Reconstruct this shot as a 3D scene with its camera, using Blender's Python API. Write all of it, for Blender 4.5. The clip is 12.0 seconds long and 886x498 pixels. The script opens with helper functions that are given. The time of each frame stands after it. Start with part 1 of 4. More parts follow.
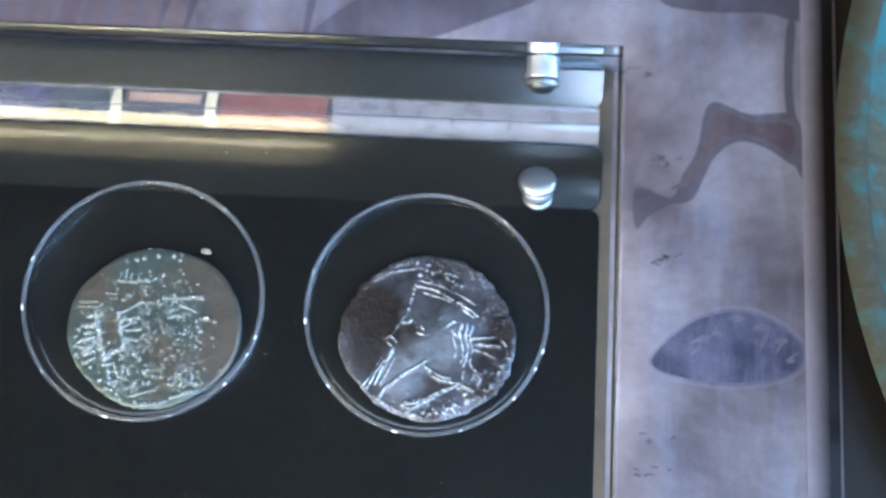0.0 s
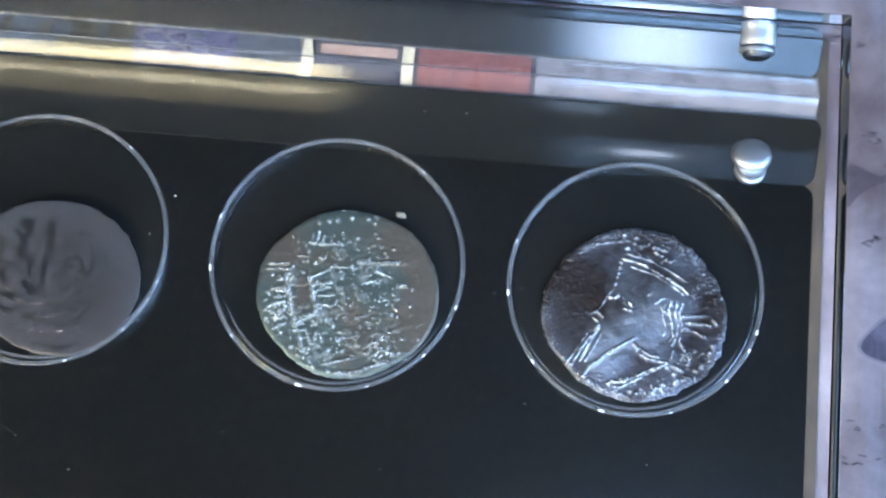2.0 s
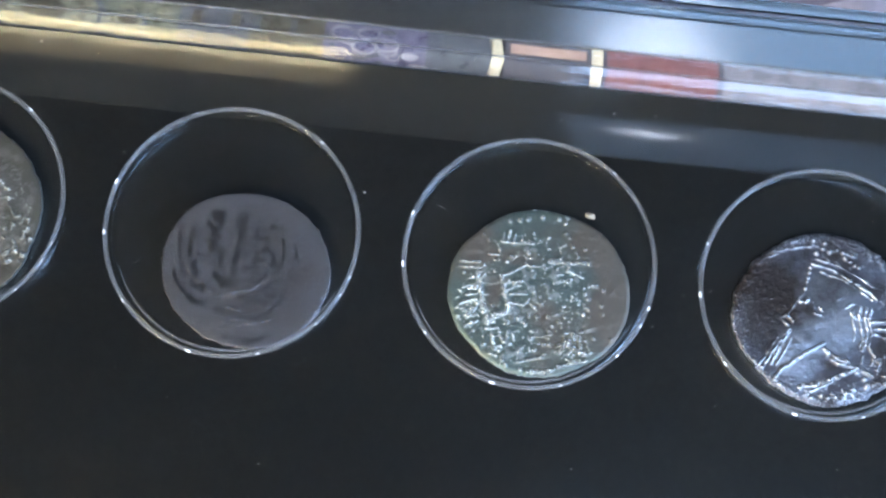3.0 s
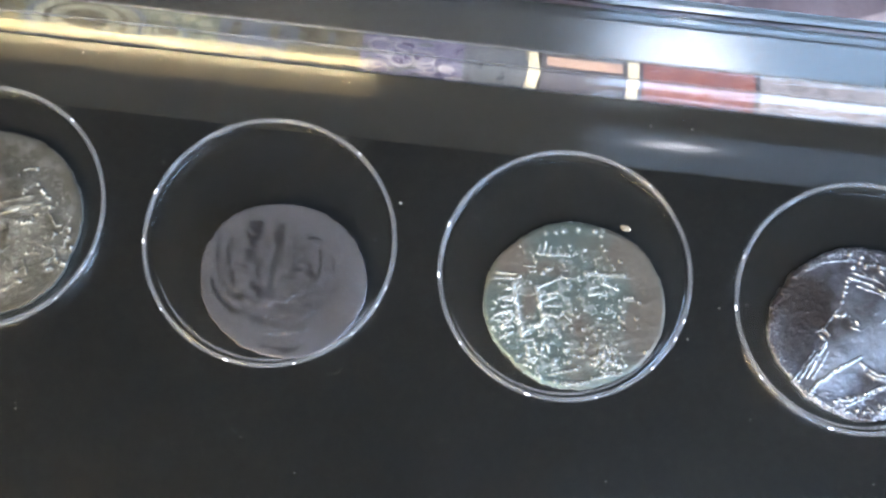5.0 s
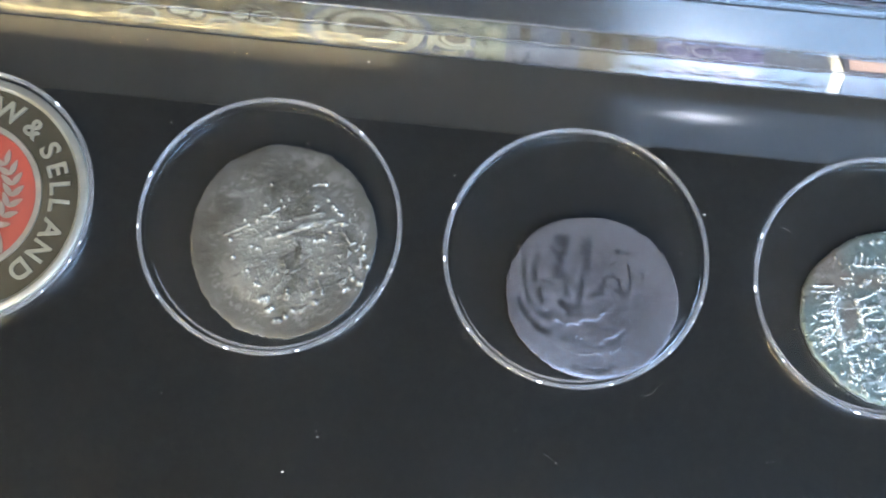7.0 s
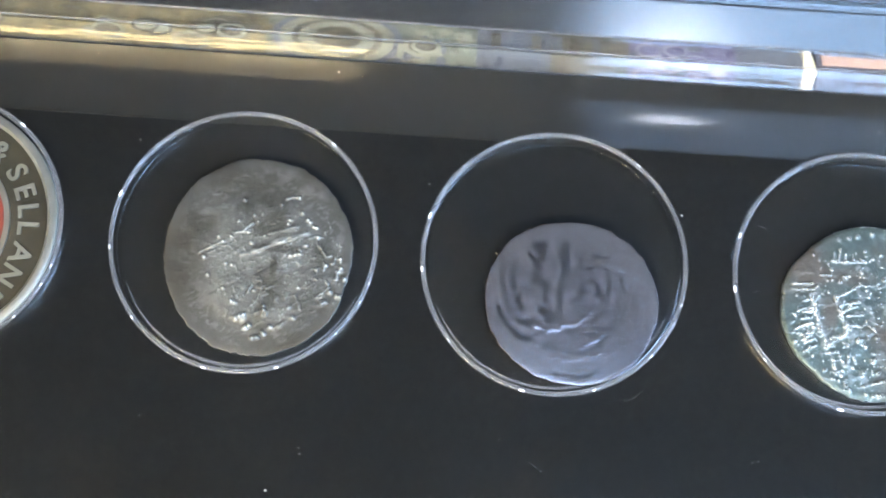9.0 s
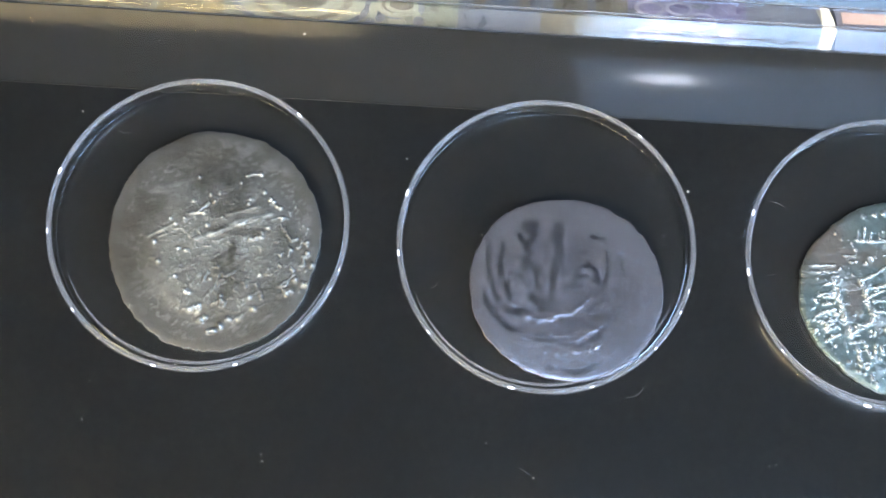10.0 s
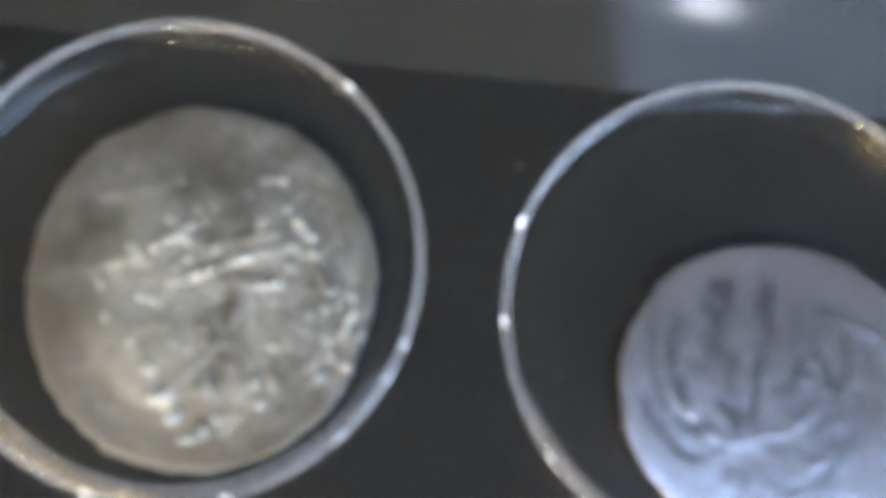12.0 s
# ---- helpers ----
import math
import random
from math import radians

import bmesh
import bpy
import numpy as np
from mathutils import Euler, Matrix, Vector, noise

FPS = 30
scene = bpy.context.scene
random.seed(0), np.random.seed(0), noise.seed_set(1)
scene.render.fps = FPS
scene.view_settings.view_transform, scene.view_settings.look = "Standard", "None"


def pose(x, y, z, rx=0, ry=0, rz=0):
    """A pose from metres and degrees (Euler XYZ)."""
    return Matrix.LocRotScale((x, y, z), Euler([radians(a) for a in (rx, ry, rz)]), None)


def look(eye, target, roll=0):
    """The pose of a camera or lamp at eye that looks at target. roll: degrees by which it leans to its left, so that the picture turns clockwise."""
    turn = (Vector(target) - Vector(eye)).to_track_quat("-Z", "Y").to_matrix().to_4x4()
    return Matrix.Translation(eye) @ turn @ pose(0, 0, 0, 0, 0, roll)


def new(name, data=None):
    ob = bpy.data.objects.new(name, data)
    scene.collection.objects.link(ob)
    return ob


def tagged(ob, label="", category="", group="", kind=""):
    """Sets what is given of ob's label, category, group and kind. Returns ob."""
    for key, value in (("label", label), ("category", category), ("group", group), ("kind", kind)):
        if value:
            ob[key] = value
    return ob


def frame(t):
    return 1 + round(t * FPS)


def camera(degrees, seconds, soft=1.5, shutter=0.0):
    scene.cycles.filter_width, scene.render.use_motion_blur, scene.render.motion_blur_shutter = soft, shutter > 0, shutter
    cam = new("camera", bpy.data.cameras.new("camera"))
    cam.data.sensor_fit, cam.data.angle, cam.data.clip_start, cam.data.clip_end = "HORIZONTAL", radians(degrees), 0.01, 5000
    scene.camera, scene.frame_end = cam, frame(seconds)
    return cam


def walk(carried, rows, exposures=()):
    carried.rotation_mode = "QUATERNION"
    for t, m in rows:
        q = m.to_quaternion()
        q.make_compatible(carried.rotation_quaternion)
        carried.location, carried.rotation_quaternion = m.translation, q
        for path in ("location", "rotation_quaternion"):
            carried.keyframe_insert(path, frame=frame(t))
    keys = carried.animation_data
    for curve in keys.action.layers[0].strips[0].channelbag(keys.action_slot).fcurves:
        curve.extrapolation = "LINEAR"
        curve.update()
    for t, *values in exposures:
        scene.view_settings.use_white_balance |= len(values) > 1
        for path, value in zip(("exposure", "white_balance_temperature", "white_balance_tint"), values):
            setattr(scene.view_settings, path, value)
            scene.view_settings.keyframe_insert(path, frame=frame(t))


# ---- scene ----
cam = camera(43.0, 12.0, soft=1.0)
# a phone lens set to a little over ten centimetres: what comes nearer falls out of focus
cam.data.dof.use_dof, cam.data.dof.focus_distance, cam.data.dof.aperture_fstop = True, 0.107, 27.0
PATH = [
    (0, pose(0.00564, -0.01866, 0.12516, 11.779, 1.283, 2.967)),
    (0.5, pose(-0.00063, -0.01781, 0.12172, 9.868, 1.096, 2.951)),
    (1, pose(-0.00206, -0.01451, 0.12076, 9.325, 1.021, 3.106)),
    (1.5, pose(-0.00451, -0.01768, 0.11964, 9.619, 0.633, 3.606)),
    (2, pose(-0.01921, -0.01731, 0.11997, 9.359, 0.076, 4.861)),
    (2.5, pose(-0.03077, -0.01881, 0.12075, 10.052, -0.017, 5.360)),
    (3, pose(-0.04277, -0.02283, 0.11925, 10.863, -1.570, 5.843)),
    (3.5, pose(-0.04395, -0.02335, 0.12024, 10.612, -1.542, 5.719)),
    (3.7, pose(-0.04519, -0.02471, 0.12056, 10.789, -1.614, 5.877)),
    (5.5, pose(-0.04380, -0.02211, 0.11872, 11.512, -0.149, 6.473)),
    (6, pose(-0.05649, -0.02222, 0.11478, 12.383, -0.769, 5.408)),
    (6.5, pose(-0.06746, -0.02441, 0.11480, 11.656, -1.345, 5.643)),
    (7, pose(-0.07888, -0.02551, 0.11371, 12.196, -1.301, 5.439)),
    (7.2, pose(-0.08071, -0.02564, 0.11360, 12.112, -1.178, 5.325)),
    (9, pose(-0.07904, -0.02349, 0.11300, 11.863, -2.054, 3.324)),
    (9.5, pose(-0.07858, -0.02337, 0.11235, 11.785, -2.345, 3.020)),
    (10, pose(-0.07735, -0.02231, 0.10071, 11.741, -2.286, 2.780)),
    (10.5, pose(-0.08090, -0.01999, 0.09343, 11.688, -2.113, 2.818)),
    (11, pose(-0.08106, -0.01764, 0.08634, 11.704, -1.853, 2.849)),
    (11.2, pose(-0.08178, -0.01537, 0.07186, 11.608, -2.395, 3.088)),
    (11.3, pose(-0.08228, -0.01440, 0.06683, 11.764, -2.361, 3.195)),
    (11.5, pose(-0.08411, -0.01236, 0.06038, 11.895, -2.671, 4.874)),
    (12, pose(-0.08381, -0.01136, 0.06109, 12.070, -2.725, 5.504)),
]
walk(cam, PATH, [(0.0, 0.36, 5400, 11), (1.5, 0.3, 5350, 12), (3.5, 0.46, 5950, 15), (5.5, 0.9, 6450, 16), (7.0, 0.98, 6050, 15), (10.0, 1.0, 6100, 16), (12.0, 1.02, 6350, 18)])

# ---- light ----
world = bpy.data.worlds.new("room_air")
scene.world = world
world.use_nodes = True
world.node_tree.nodes["Background"].inputs[0].default_value = (0.75, 0.85, 1.0, 1)
world.node_tree.nodes["Background"].inputs[1].default_value = 0.05


def area_lamp(name, eye, target, sx, sy, power, colour, label, shape="RECTANGLE"):
    data = bpy.data.lights.new(name, "AREA")
    data.shape, data.size, data.size_y, data.energy, data.color = shape, sx, sy, power, colour
    ob = new(name, data)
    ob.matrix_world = look(eye, target) if target else Matrix.Translation(eye)
    return tagged(ob, label, "lamp", "", "structure")


area_lamp("window_light", (0.51, -0.24, 0.80), None, 0.90, 0.30, 3.1, (0.42, 0.68, 1.0), "cool daylight panel above the table")
# cool fill added from the east to make up for the small panel
area_lamp("east_fill", (1.38, -0.30, 0.55), (0, -0.1, 0.05), 1.1, 1.0, 17.5, (0.5, 0.73, 1.0), "cool fill light added on the east side, no window there")
area_lamp("room_lamp", (-0.54, -0.50, 0.78), None, 0.80, 0.22, 3.3, (1.0, 0.79, 0.38), "warm room lamp above the table")
area_lamp("lamp_tube", (-0.48, -0.48, 0.74), None, 0.68, 0.035, 3.6, (1.0, 0.81, 0.44), "thin warm light tube")
# small bright lights added round the table for sparkle on rims and coins
for turn, reach, height, power, size, tint in ((-42, 0.42, 0.28, 0.55, 0.014, (0.66, 0.83, 1.0)), (-72, 0.3, 0.42, 0.14, 0.007, (0.66, 0.83, 1.0)), (-103, 0.42, 0.28, 0.8, 0.014, (0.72, 0.86, 1.0)), (-140, 0.42, 0.28, 0.15, 0.014, (0.85, 0.92, 1.0))):
    bx, by = -0.05 + reach * math.cos(radians(turn)), reach * math.sin(radians(turn))
    area_lamp("sparkle_light", (bx, by, height), (-0.05, 0, 0), size, size, power, tint, "small bright light added for sparkle on rims and coins", "DISK")

# the small far lamp whose image glints in the bent edge and the narrow panel
area_lamp("spot_lamp", (0.13, -0.31, 0.78), None, 0.035, 0.005, 0.45, (0.9, 0.96, 1.0), "small bright lamp high above the table")

MM = 0.001


# ---- materials ----
def plain(name, colour, rough=0.5, metal=0.0, spec=0.5, colour2=None, scale=120.0, bump=0.0, bump_scale=900.0, coat=0.0, mix_low=0.35, mix_high=0.65, detail=6.0):
    m = bpy.data.materials.new(name)
    m.use_nodes = True
    nt = m.node_tree
    b = nt.nodes["Principled BSDF"]
    b.inputs["Base Color"].default_value = (*colour, 1)
    b.inputs["Roughness"].default_value = rough
    b.inputs["Metallic"].default_value = metal
    b.inputs["Specular IOR Level"].default_value = spec
    b.inputs["Coat Weight"].default_value = coat
    b.inputs["Coat Roughness"].default_value = 0.08
    co = nt.nodes.new("ShaderNodeTexCoord")
    if colour2:
        n = nt.nodes.new("ShaderNodeTexNoise")
        n.inputs["Scale"].default_value, n.inputs["Detail"].default_value = scale, detail
        r = nt.nodes.new("ShaderNodeMapRange")
        r.inputs["From Min"].default_value, r.inputs["From Max"].default_value = mix_low, mix_high
        x = nt.nodes.new("ShaderNodeMix")
        x.data_type = "RGBA"
        x.inputs[6].default_value, x.inputs[7].default_value = (*colour, 1), (*colour2, 1)
        nt.links.new(co.outputs["Object"], n.inputs["Vector"])
        nt.links.new(n.outputs["Fac"], r.inputs["Value"])
        nt.links.new(r.outputs["Result"], x.inputs[0])
        nt.links.new(x.outputs[2], b.inputs["Base Color"])
        rr = nt.nodes.new("ShaderNodeMapRange")
        rr.inputs["To Min"].default_value, rr.inputs["To Max"].default_value = rough * 0.8, min(1.0, rough * 1.25)
        nt.links.new(n.outputs["Fac"], rr.inputs["Value"])
        nt.links.new(rr.outputs["Result"], b.inputs["Roughness"])
    if bump:
        n2 = nt.nodes.new("ShaderNodeTexNoise")
        n2.inputs["Scale"].default_value, n2.inputs["Detail"].default_value = bump_scale, 5
        bp = nt.nodes.new("ShaderNodeBump")
        bp.inputs["Strength"].default_value, bp.inputs["Distance"].default_value = bump, 0.0003
        nt.links.new(co.outputs["Object"], n2.inputs["Vector"])
        nt.links.new(n2.outputs["Fac"], bp.inputs["Height"])
        nt.links.new(bp.outputs["Normal"], b.inputs["Normal"])
    return m


def clear(name, rough=0.0, tint=(1, 1, 1)):
    m = bpy.data.materials.new(name)
    m.use_nodes = True
    b = m.node_tree.nodes["Principled BSDF"]
    b.inputs["Base Color"].default_value = (*tint, 1)
    b.inputs["Transmission Weight"].default_value = 1.0
    b.inputs["IOR"].default_value = 1.49
    b.inputs["Roughness"].default_value = rough
    return m


def coin_metal(name, low, high, stain, rough, metal, stain_scale=160.0, rough_high=None, pit=0.3, keep=0.85):
    """Old coin metal: patina in the hollows, worn metal on the raised parts, stains on both."""
    m = bpy.data.materials.new(name)
    m.use_nodes = True
    nt = m.node_tree
    b = nt.nodes["Principled BSDF"]
    at = nt.nodes.new("ShaderNodeAttribute")
    at.attribute_name = "relief"
    co = nt.nodes.new("ShaderNodeTexCoord")
    n = nt.nodes.new("ShaderNodeTexNoise")
    n.inputs["Scale"].default_value, n.inputs["Detail"].default_value = stain_scale, 8
    fine = nt.nodes.new("ShaderNodeTexNoise")
    fine.inputs["Scale"].default_value, fine.inputs["Detail"].default_value = 1900, 4
    x1, x2 = nt.nodes.new("ShaderNodeMix"), nt.nodes.new("ShaderNodeMix")
    x1.data_type = x2.data_type = "RGBA"
    x1.inputs[6].default_value, x1.inputs[7].default_value = (*low, 1), (*high, 1)
    x2.inputs[7].default_value = (*stain, 1)
    r = nt.nodes.new("ShaderNodeMapRange")
    r.inputs["From Min"].default_value, r.inputs["From Max"].default_value = 0.48, 0.66
    r.inputs["To Max"].default_value = 0.85
    ta = nt.nodes.new("ShaderNodeAttribute")
    ta.attribute_name = "tarnish"
    sm = nt.nodes.new("ShaderNodeMath")
    sm.operation, sm.use_clamp = "ADD", True
    nt.links.new(ta.outputs["Fac"], sm.inputs[1])
    bare = nt.nodes.new("ShaderNodeMath")
    bare.operation, bare.inputs[1].default_value, bare.inputs[2].default_value = "MULTIPLY_ADD", -keep, 1.0
    nt.links.new(at.outputs["Fac"], bare.inputs[0])
    cover = nt.nodes.new("ShaderNodeMath")
    cover.operation = "MULTIPLY"
    nt.links.new(sm.outputs[0], cover.inputs[0])
    nt.links.new(bare.outputs[0], cover.inputs[1])
    bp = nt.nodes.new("ShaderNodeBump")
    bp.inputs["Strength"].default_value, bp.inputs["Distance"].default_value = pit, 0.0002
    for a, c in ((co.outputs["Object"], n.inputs["Vector"]), (co.outputs["Object"], fine.inputs["Vector"]), (at.outputs["Fac"], x1.inputs[0]),
                 (n.outputs["Fac"], r.inputs["Value"]), (r.outputs["Result"], sm.inputs[0]), (cover.outputs[0], x2.inputs[0]), (x1.outputs[2], x2.inputs[6]),
                 (x2.outputs[2], b.inputs["Base Color"]), (fine.outputs["Fac"], bp.inputs["Height"]), (bp.outputs["Normal"], b.inputs["Normal"])):
        nt.links.new(a, c)
    rr = nt.nodes.new("ShaderNodeMapRange")
    rr.inputs["To Min"].default_value, rr.inputs["To Max"].default_value = rough, rough_high or rough * 0.7
    nt.links.new(at.outputs["Fac"], rr.inputs["Value"])
    nt.links.new(rr.outputs["Result"], b.inputs["Roughness"])
    b.inputs["Metallic"].default_value = metal
    return m


ACRYLIC = clear("clear_acrylic")
CAPSULE = plain("hazy_capsule_plastic", (0.56, 0.57, 0.60), 0.11, spec=1.0, colour2=(0.44, 0.45, 0.48), scale=500, bump=0.12, bump_scale=900)
CAPSULE.node_tree.nodes["Principled BSDF"].inputs["Transmission Weight"].default_value = 0.91
CAPSULE.node_tree.nodes["Principled BSDF"].inputs["IOR"].default_value = 1.49
SATIN = plain("black_satin_plastic", (0.0095, 0.0093, 0.0086), 0.035, 0.0, 0.1, colour2=(0.0125, 0.0122, 0.0112), scale=25, bump=0.02, bump_scale=1500)
SATIN.node_tree.nodes["Principled BSDF"].inputs["Coat Weight"].default_value = 0.17
SATIN.node_tree.nodes["Principled BSDF"].inputs["Coat Roughness"].default_value = 0.1
# near-white colour for the painted highlights on the capsule rims
GLINT = plain("white_rim_glint", (0.85, 0.87, 0.9), 0.08, spec=1.0, colour2=(0.8, 0.82, 0.86), scale=900)
BLACK = plain("black_gloss_plastic", (0.0052, 0.0051, 0.0047), 0.155, 0.0, 0.42, colour2=(0.0066, 0.0064, 0.0058), scale=25, bump=0.015, bump_scale=1500)
STEEL = plain("brushed_steel", (0.72, 0.74, 0.78), 0.36, 1.0, colour2=(0.64, 0.66, 0.7), scale=900, bump=0.1, bump_scale=2500)
DULL_STEEL = plain("dull_dark_steel", (0.16, 0.17, 0.19), 0.3, 1.0, colour2=(0.10, 0.11, 0.12), scale=900)
GLASSY = plain("black_mirror_plastic", (0.012, 0.013, 0.014), 0.12, 0.0, 0.5, colour2=(0.016, 0.017, 0.018), scale=25, bump=0.02, bump_scale=1500)
GLASSY.node_tree.nodes["Principled BSDF"].inputs["IOR"].default_value = 1.9
BACKING = plain("tan_backing_board", (0.10, 0.078, 0.055), 0.5, colour2=(0.065, 0.05, 0.037), scale=300, bump=0.2)


def print_mat(name, a, b, c, grain=0.5, scale=1.0):
    """Old print on paper: two inks mottled together, long vertical streaks, fine grain and creases."""
    m = bpy.data.materials.new(name)
    m.use_nodes = True
    nt = m.node_tree
    bs = nt.nodes["Principled BSDF"]
    co = nt.nodes.new("ShaderNodeTexCoord")
    mp = nt.nodes.new("ShaderNodeMapping")
    mp.inputs["Scale"].default_value = (1.0, 0.16, 1.0)
    nt.links.new(co.outputs["Object"], mp.inputs["Vector"])

    def field(vector, size, low, high, detail):
        n = nt.nodes.new("ShaderNodeTexNoise")
        n.inputs["Scale"].default_value, n.inputs["Detail"].default_value = size * scale, detail
        r = nt.nodes.new("ShaderNodeMapRange")
        r.inputs["From Min"].default_value, r.inputs["From Max"].default_value = low, high
        nt.links.new(vector, n.inputs["Vector"])
        nt.links.new(n.outputs["Fac"], r.inputs["Value"])
        return r.outputs["Result"], n.outputs["Fac"]

    broad, _ = field(co.outputs["Object"], 55, 0.38, 0.64, 8)
    streak, _ = field(mp.outputs["Vector"], 320, 0.46, 0.78, 4)
    fine, raw = field(co.outputs["Object"], 900, 0.3, 0.7, 6)
    x1, x2, x3 = (nt.nodes.new("ShaderNodeMix") for _ in range(3))
    for x in (x1, x2, x3):
        x.data_type = "RGBA"
    x1.inputs[6].default_value, x1.inputs[7].default_value = (*a, 1), (*b, 1)
    x2.inputs[7].default_value = (*c, 1)
    x3.blend_type = "MULTIPLY"
    x3.inputs[0].default_value = grain
    sc = nt.nodes.new("ShaderNodeMath")
    sc.operation, sc.inputs[1].default_value = "MULTIPLY", 0.38
    for p, q in ((broad, x1.inputs[0]), (streak, sc.inputs[0]), (sc.outputs[0], x2.inputs[0]), (x1.outputs[2], x2.inputs[6]), (x2.outputs[2], x3.inputs[6]), (fine, x3.inputs[7]), (x3.outputs[2], bs.inputs["Base Color"])):
        nt.links.new(p, q)
    crease = nt.nodes.new("ShaderNodeTexNoise")
    crease.inputs["Scale"].default_value, crease.inputs["Detail"].default_value = 95, 6
    bp = nt.nodes.new("ShaderNodeBump")
    bp.inputs["Strength"].default_value, bp.inputs["Distance"].default_value = 0.7, 0.0009
    nt.links.new(co.outputs["Object"], crease.inputs["Vector"])
    nt.links.new(crease.outputs["Fac"], bp.inputs["Height"])
    nt.links.new(bp.outputs["Normal"], bs.inputs["Normal"])
    bs.inputs["Roughness"].default_value = 0.32
    return m


PAGE = print_mat("printed_page", (0.125, 0.098, 0.112), (0.34, 0.295, 0.33), (0.36, 0.39, 0.54), 0.16)
INK_DARK = print_mat("dark_ink", (0.085, 0.07, 0.09), (0.15, 0.125, 0.15), (0.20, 0.18, 0.22), 0.2)
INK_BROWN = print_mat("brown_ink", (0.17, 0.12, 0.125), (0.12, 0.086, 0.098), (0.21, 0.165, 0.18), 0.2)
INK_BLUE = print_mat("blue_grey_ink", (0.055, 0.053, 0.09), (0.15, 0.14, 0.21), (0.26, 0.25, 0.35), 0.2, 3.6)
INK_FAINT = print_mat("faded_mauve_ink", (0.13, 0.112, 0.15), (0.25, 0.225, 0.285), (0.34, 0.33, 0.41), 0.2)
INK_FAINTER = print_mat("pale_mauve_ink", (0.17, 0.14, 0.17), (0.32, 0.285, 0.34), (0.42, 0.41, 0.49), 0.15)
BRONZE = plain("corroded_bronze", (0.105, 0.10, 0.06), 0.62, 0.15, colour2=(0.06, 0.20, 0.20), scale=170, bump=0.9, bump_scale=520, mix_low=0.46, mix_high=0.62)
OLIVE_BRONZE = plain("olive_bronze", (0.085, 0.075, 0.045), 0.6, 0.2, colour2=(0.07, 0.14, 0.12), scale=240, bump=0.9, bump_scale=600, mix_low=0.52, mix_high=0.68)
TABLE = plain("dark_table", (0.010, 0.008, 0.007), 0.5, colour2=(0.02, 0.015, 0.012), scale=40, bump=0.1)
WALL = plain("room_wall_paint", (0.22, 0.215, 0.21), 0.9, colour2=(0.20, 0.195, 0.19), scale=3)
LINT = plain("grey_lint", (0.13, 0.13, 0.13), 0.8)
CRUMB = plain("tan_crumb", (0.22, 0.19, 0.15), 0.7)
DUST = plain("pale_dust", (0.32, 0.315, 0.3), 0.8)


# ---- mesh helpers (millimetres) ----
def link_mesh(name, bm, mat, parent=None, label="", smooth=False):
    bmesh.ops.recalc_face_normals(bm, faces=bm.faces)
    bm.transform(Matrix.Scale(MM, 4))
    me = bpy.data.meshes.new(name)
    bm.to_mesh(me)
    bm.free()
    me.materials.append(mat)
    if smooth:
        me.polygons.foreach_set("use_smooth", [True] * len(me.polygons))
        me.set_sharp_from_angle(angle=radians(40))
    ob = new(name, me)
    if parent is not None:
        ob.parent = parent
    if label:
        ob["label"] = label
    return ob


def part(name, bm, mat, parent, label="", smooth=False):
    return link_mesh(name, bm, mat, parent, label, smooth)


def box_bm(x0, x1, y0, y1, z0, z1, bevel=0.0, seg=2):
    bm = bmesh.new()
    bmesh.ops.create_cube(bm, size=1)
    bm.transform(Matrix.Translation(((x0 + x1) / 2, (y0 + y1) / 2, (z0 + z1) / 2)) @ Matrix.Diagonal((x1 - x0, y1 - y0, z1 - z0, 1)))
    if bevel:
        bmesh.ops.bevel(bm, geom=bm.edges[:], offset=bevel, segments=seg, affect="EDGES", profile=0.5)
    return bm


def rounded_outline(x0, x1, y0, y1, r, n=8):
    pts = []
    for cx, cy, a in ((x1 - r, y1 - r, 0), (x0 + r, y1 - r, 90), (x0 + r, y0 + r, 180), (x1 - r, y0 + r, 270)):
        for k in range(n + 1):
            t = radians(a + 90 * k / n)
            pts.append((cx + r * math.cos(t), cy + r * math.sin(t)))
    return pts


def prism(pts, z0, z1):
    bm = bmesh.new()
    low = [bm.verts.new((x, y, z0)) for x, y in pts]
    top = [bm.verts.new((x, y, z1)) for x, y in pts]
    bm.faces.new(top)
    bm.faces.new(low[::-1])
    for k in range(len(pts)):
        j = (k + 1) % len(pts)
        bm.faces.new((low[k], low[j], top[j], top[k]))
    return bm


def lathe(profile, seg=128, closed=True):
    bm = bmesh.new()
    rings = []
    for k in range(seg):
        a = 2 * math.pi * k / seg
        rings.append([bm.verts.new((r * math.cos(a), r * math.sin(a), z)) for r, z in profile])
    m = len(profile)
    for k in range(seg):
        a, b = rings[k], rings[(k + 1) % seg]
        for i in range(m if closed else m - 1):
            j = (i + 1) % m
            bm.faces.new((a[i], b[i], b[j], a[j]))
    return bm


def smooth_path(pts, n=6):
    """A smooth closed outline through a few corner points."""
    out = []
    c = len(pts)
    for k in range(c):
        p0, p1, p2, p3 = (Vector(pts[(k + d) % c]) for d in (-1, 0, 1, 2))
        for i in range(n):
            t = i / n
            q = 0.5 * (2 * p1 + (p2 - p0) * t + (2 * p0 - 5 * p1 + 4 * p2 - p3) * t * t + (3 * p1 - p0 - 3 * p2 + p3) * t ** 3)
            out.append((q.x, q.y))
    return out


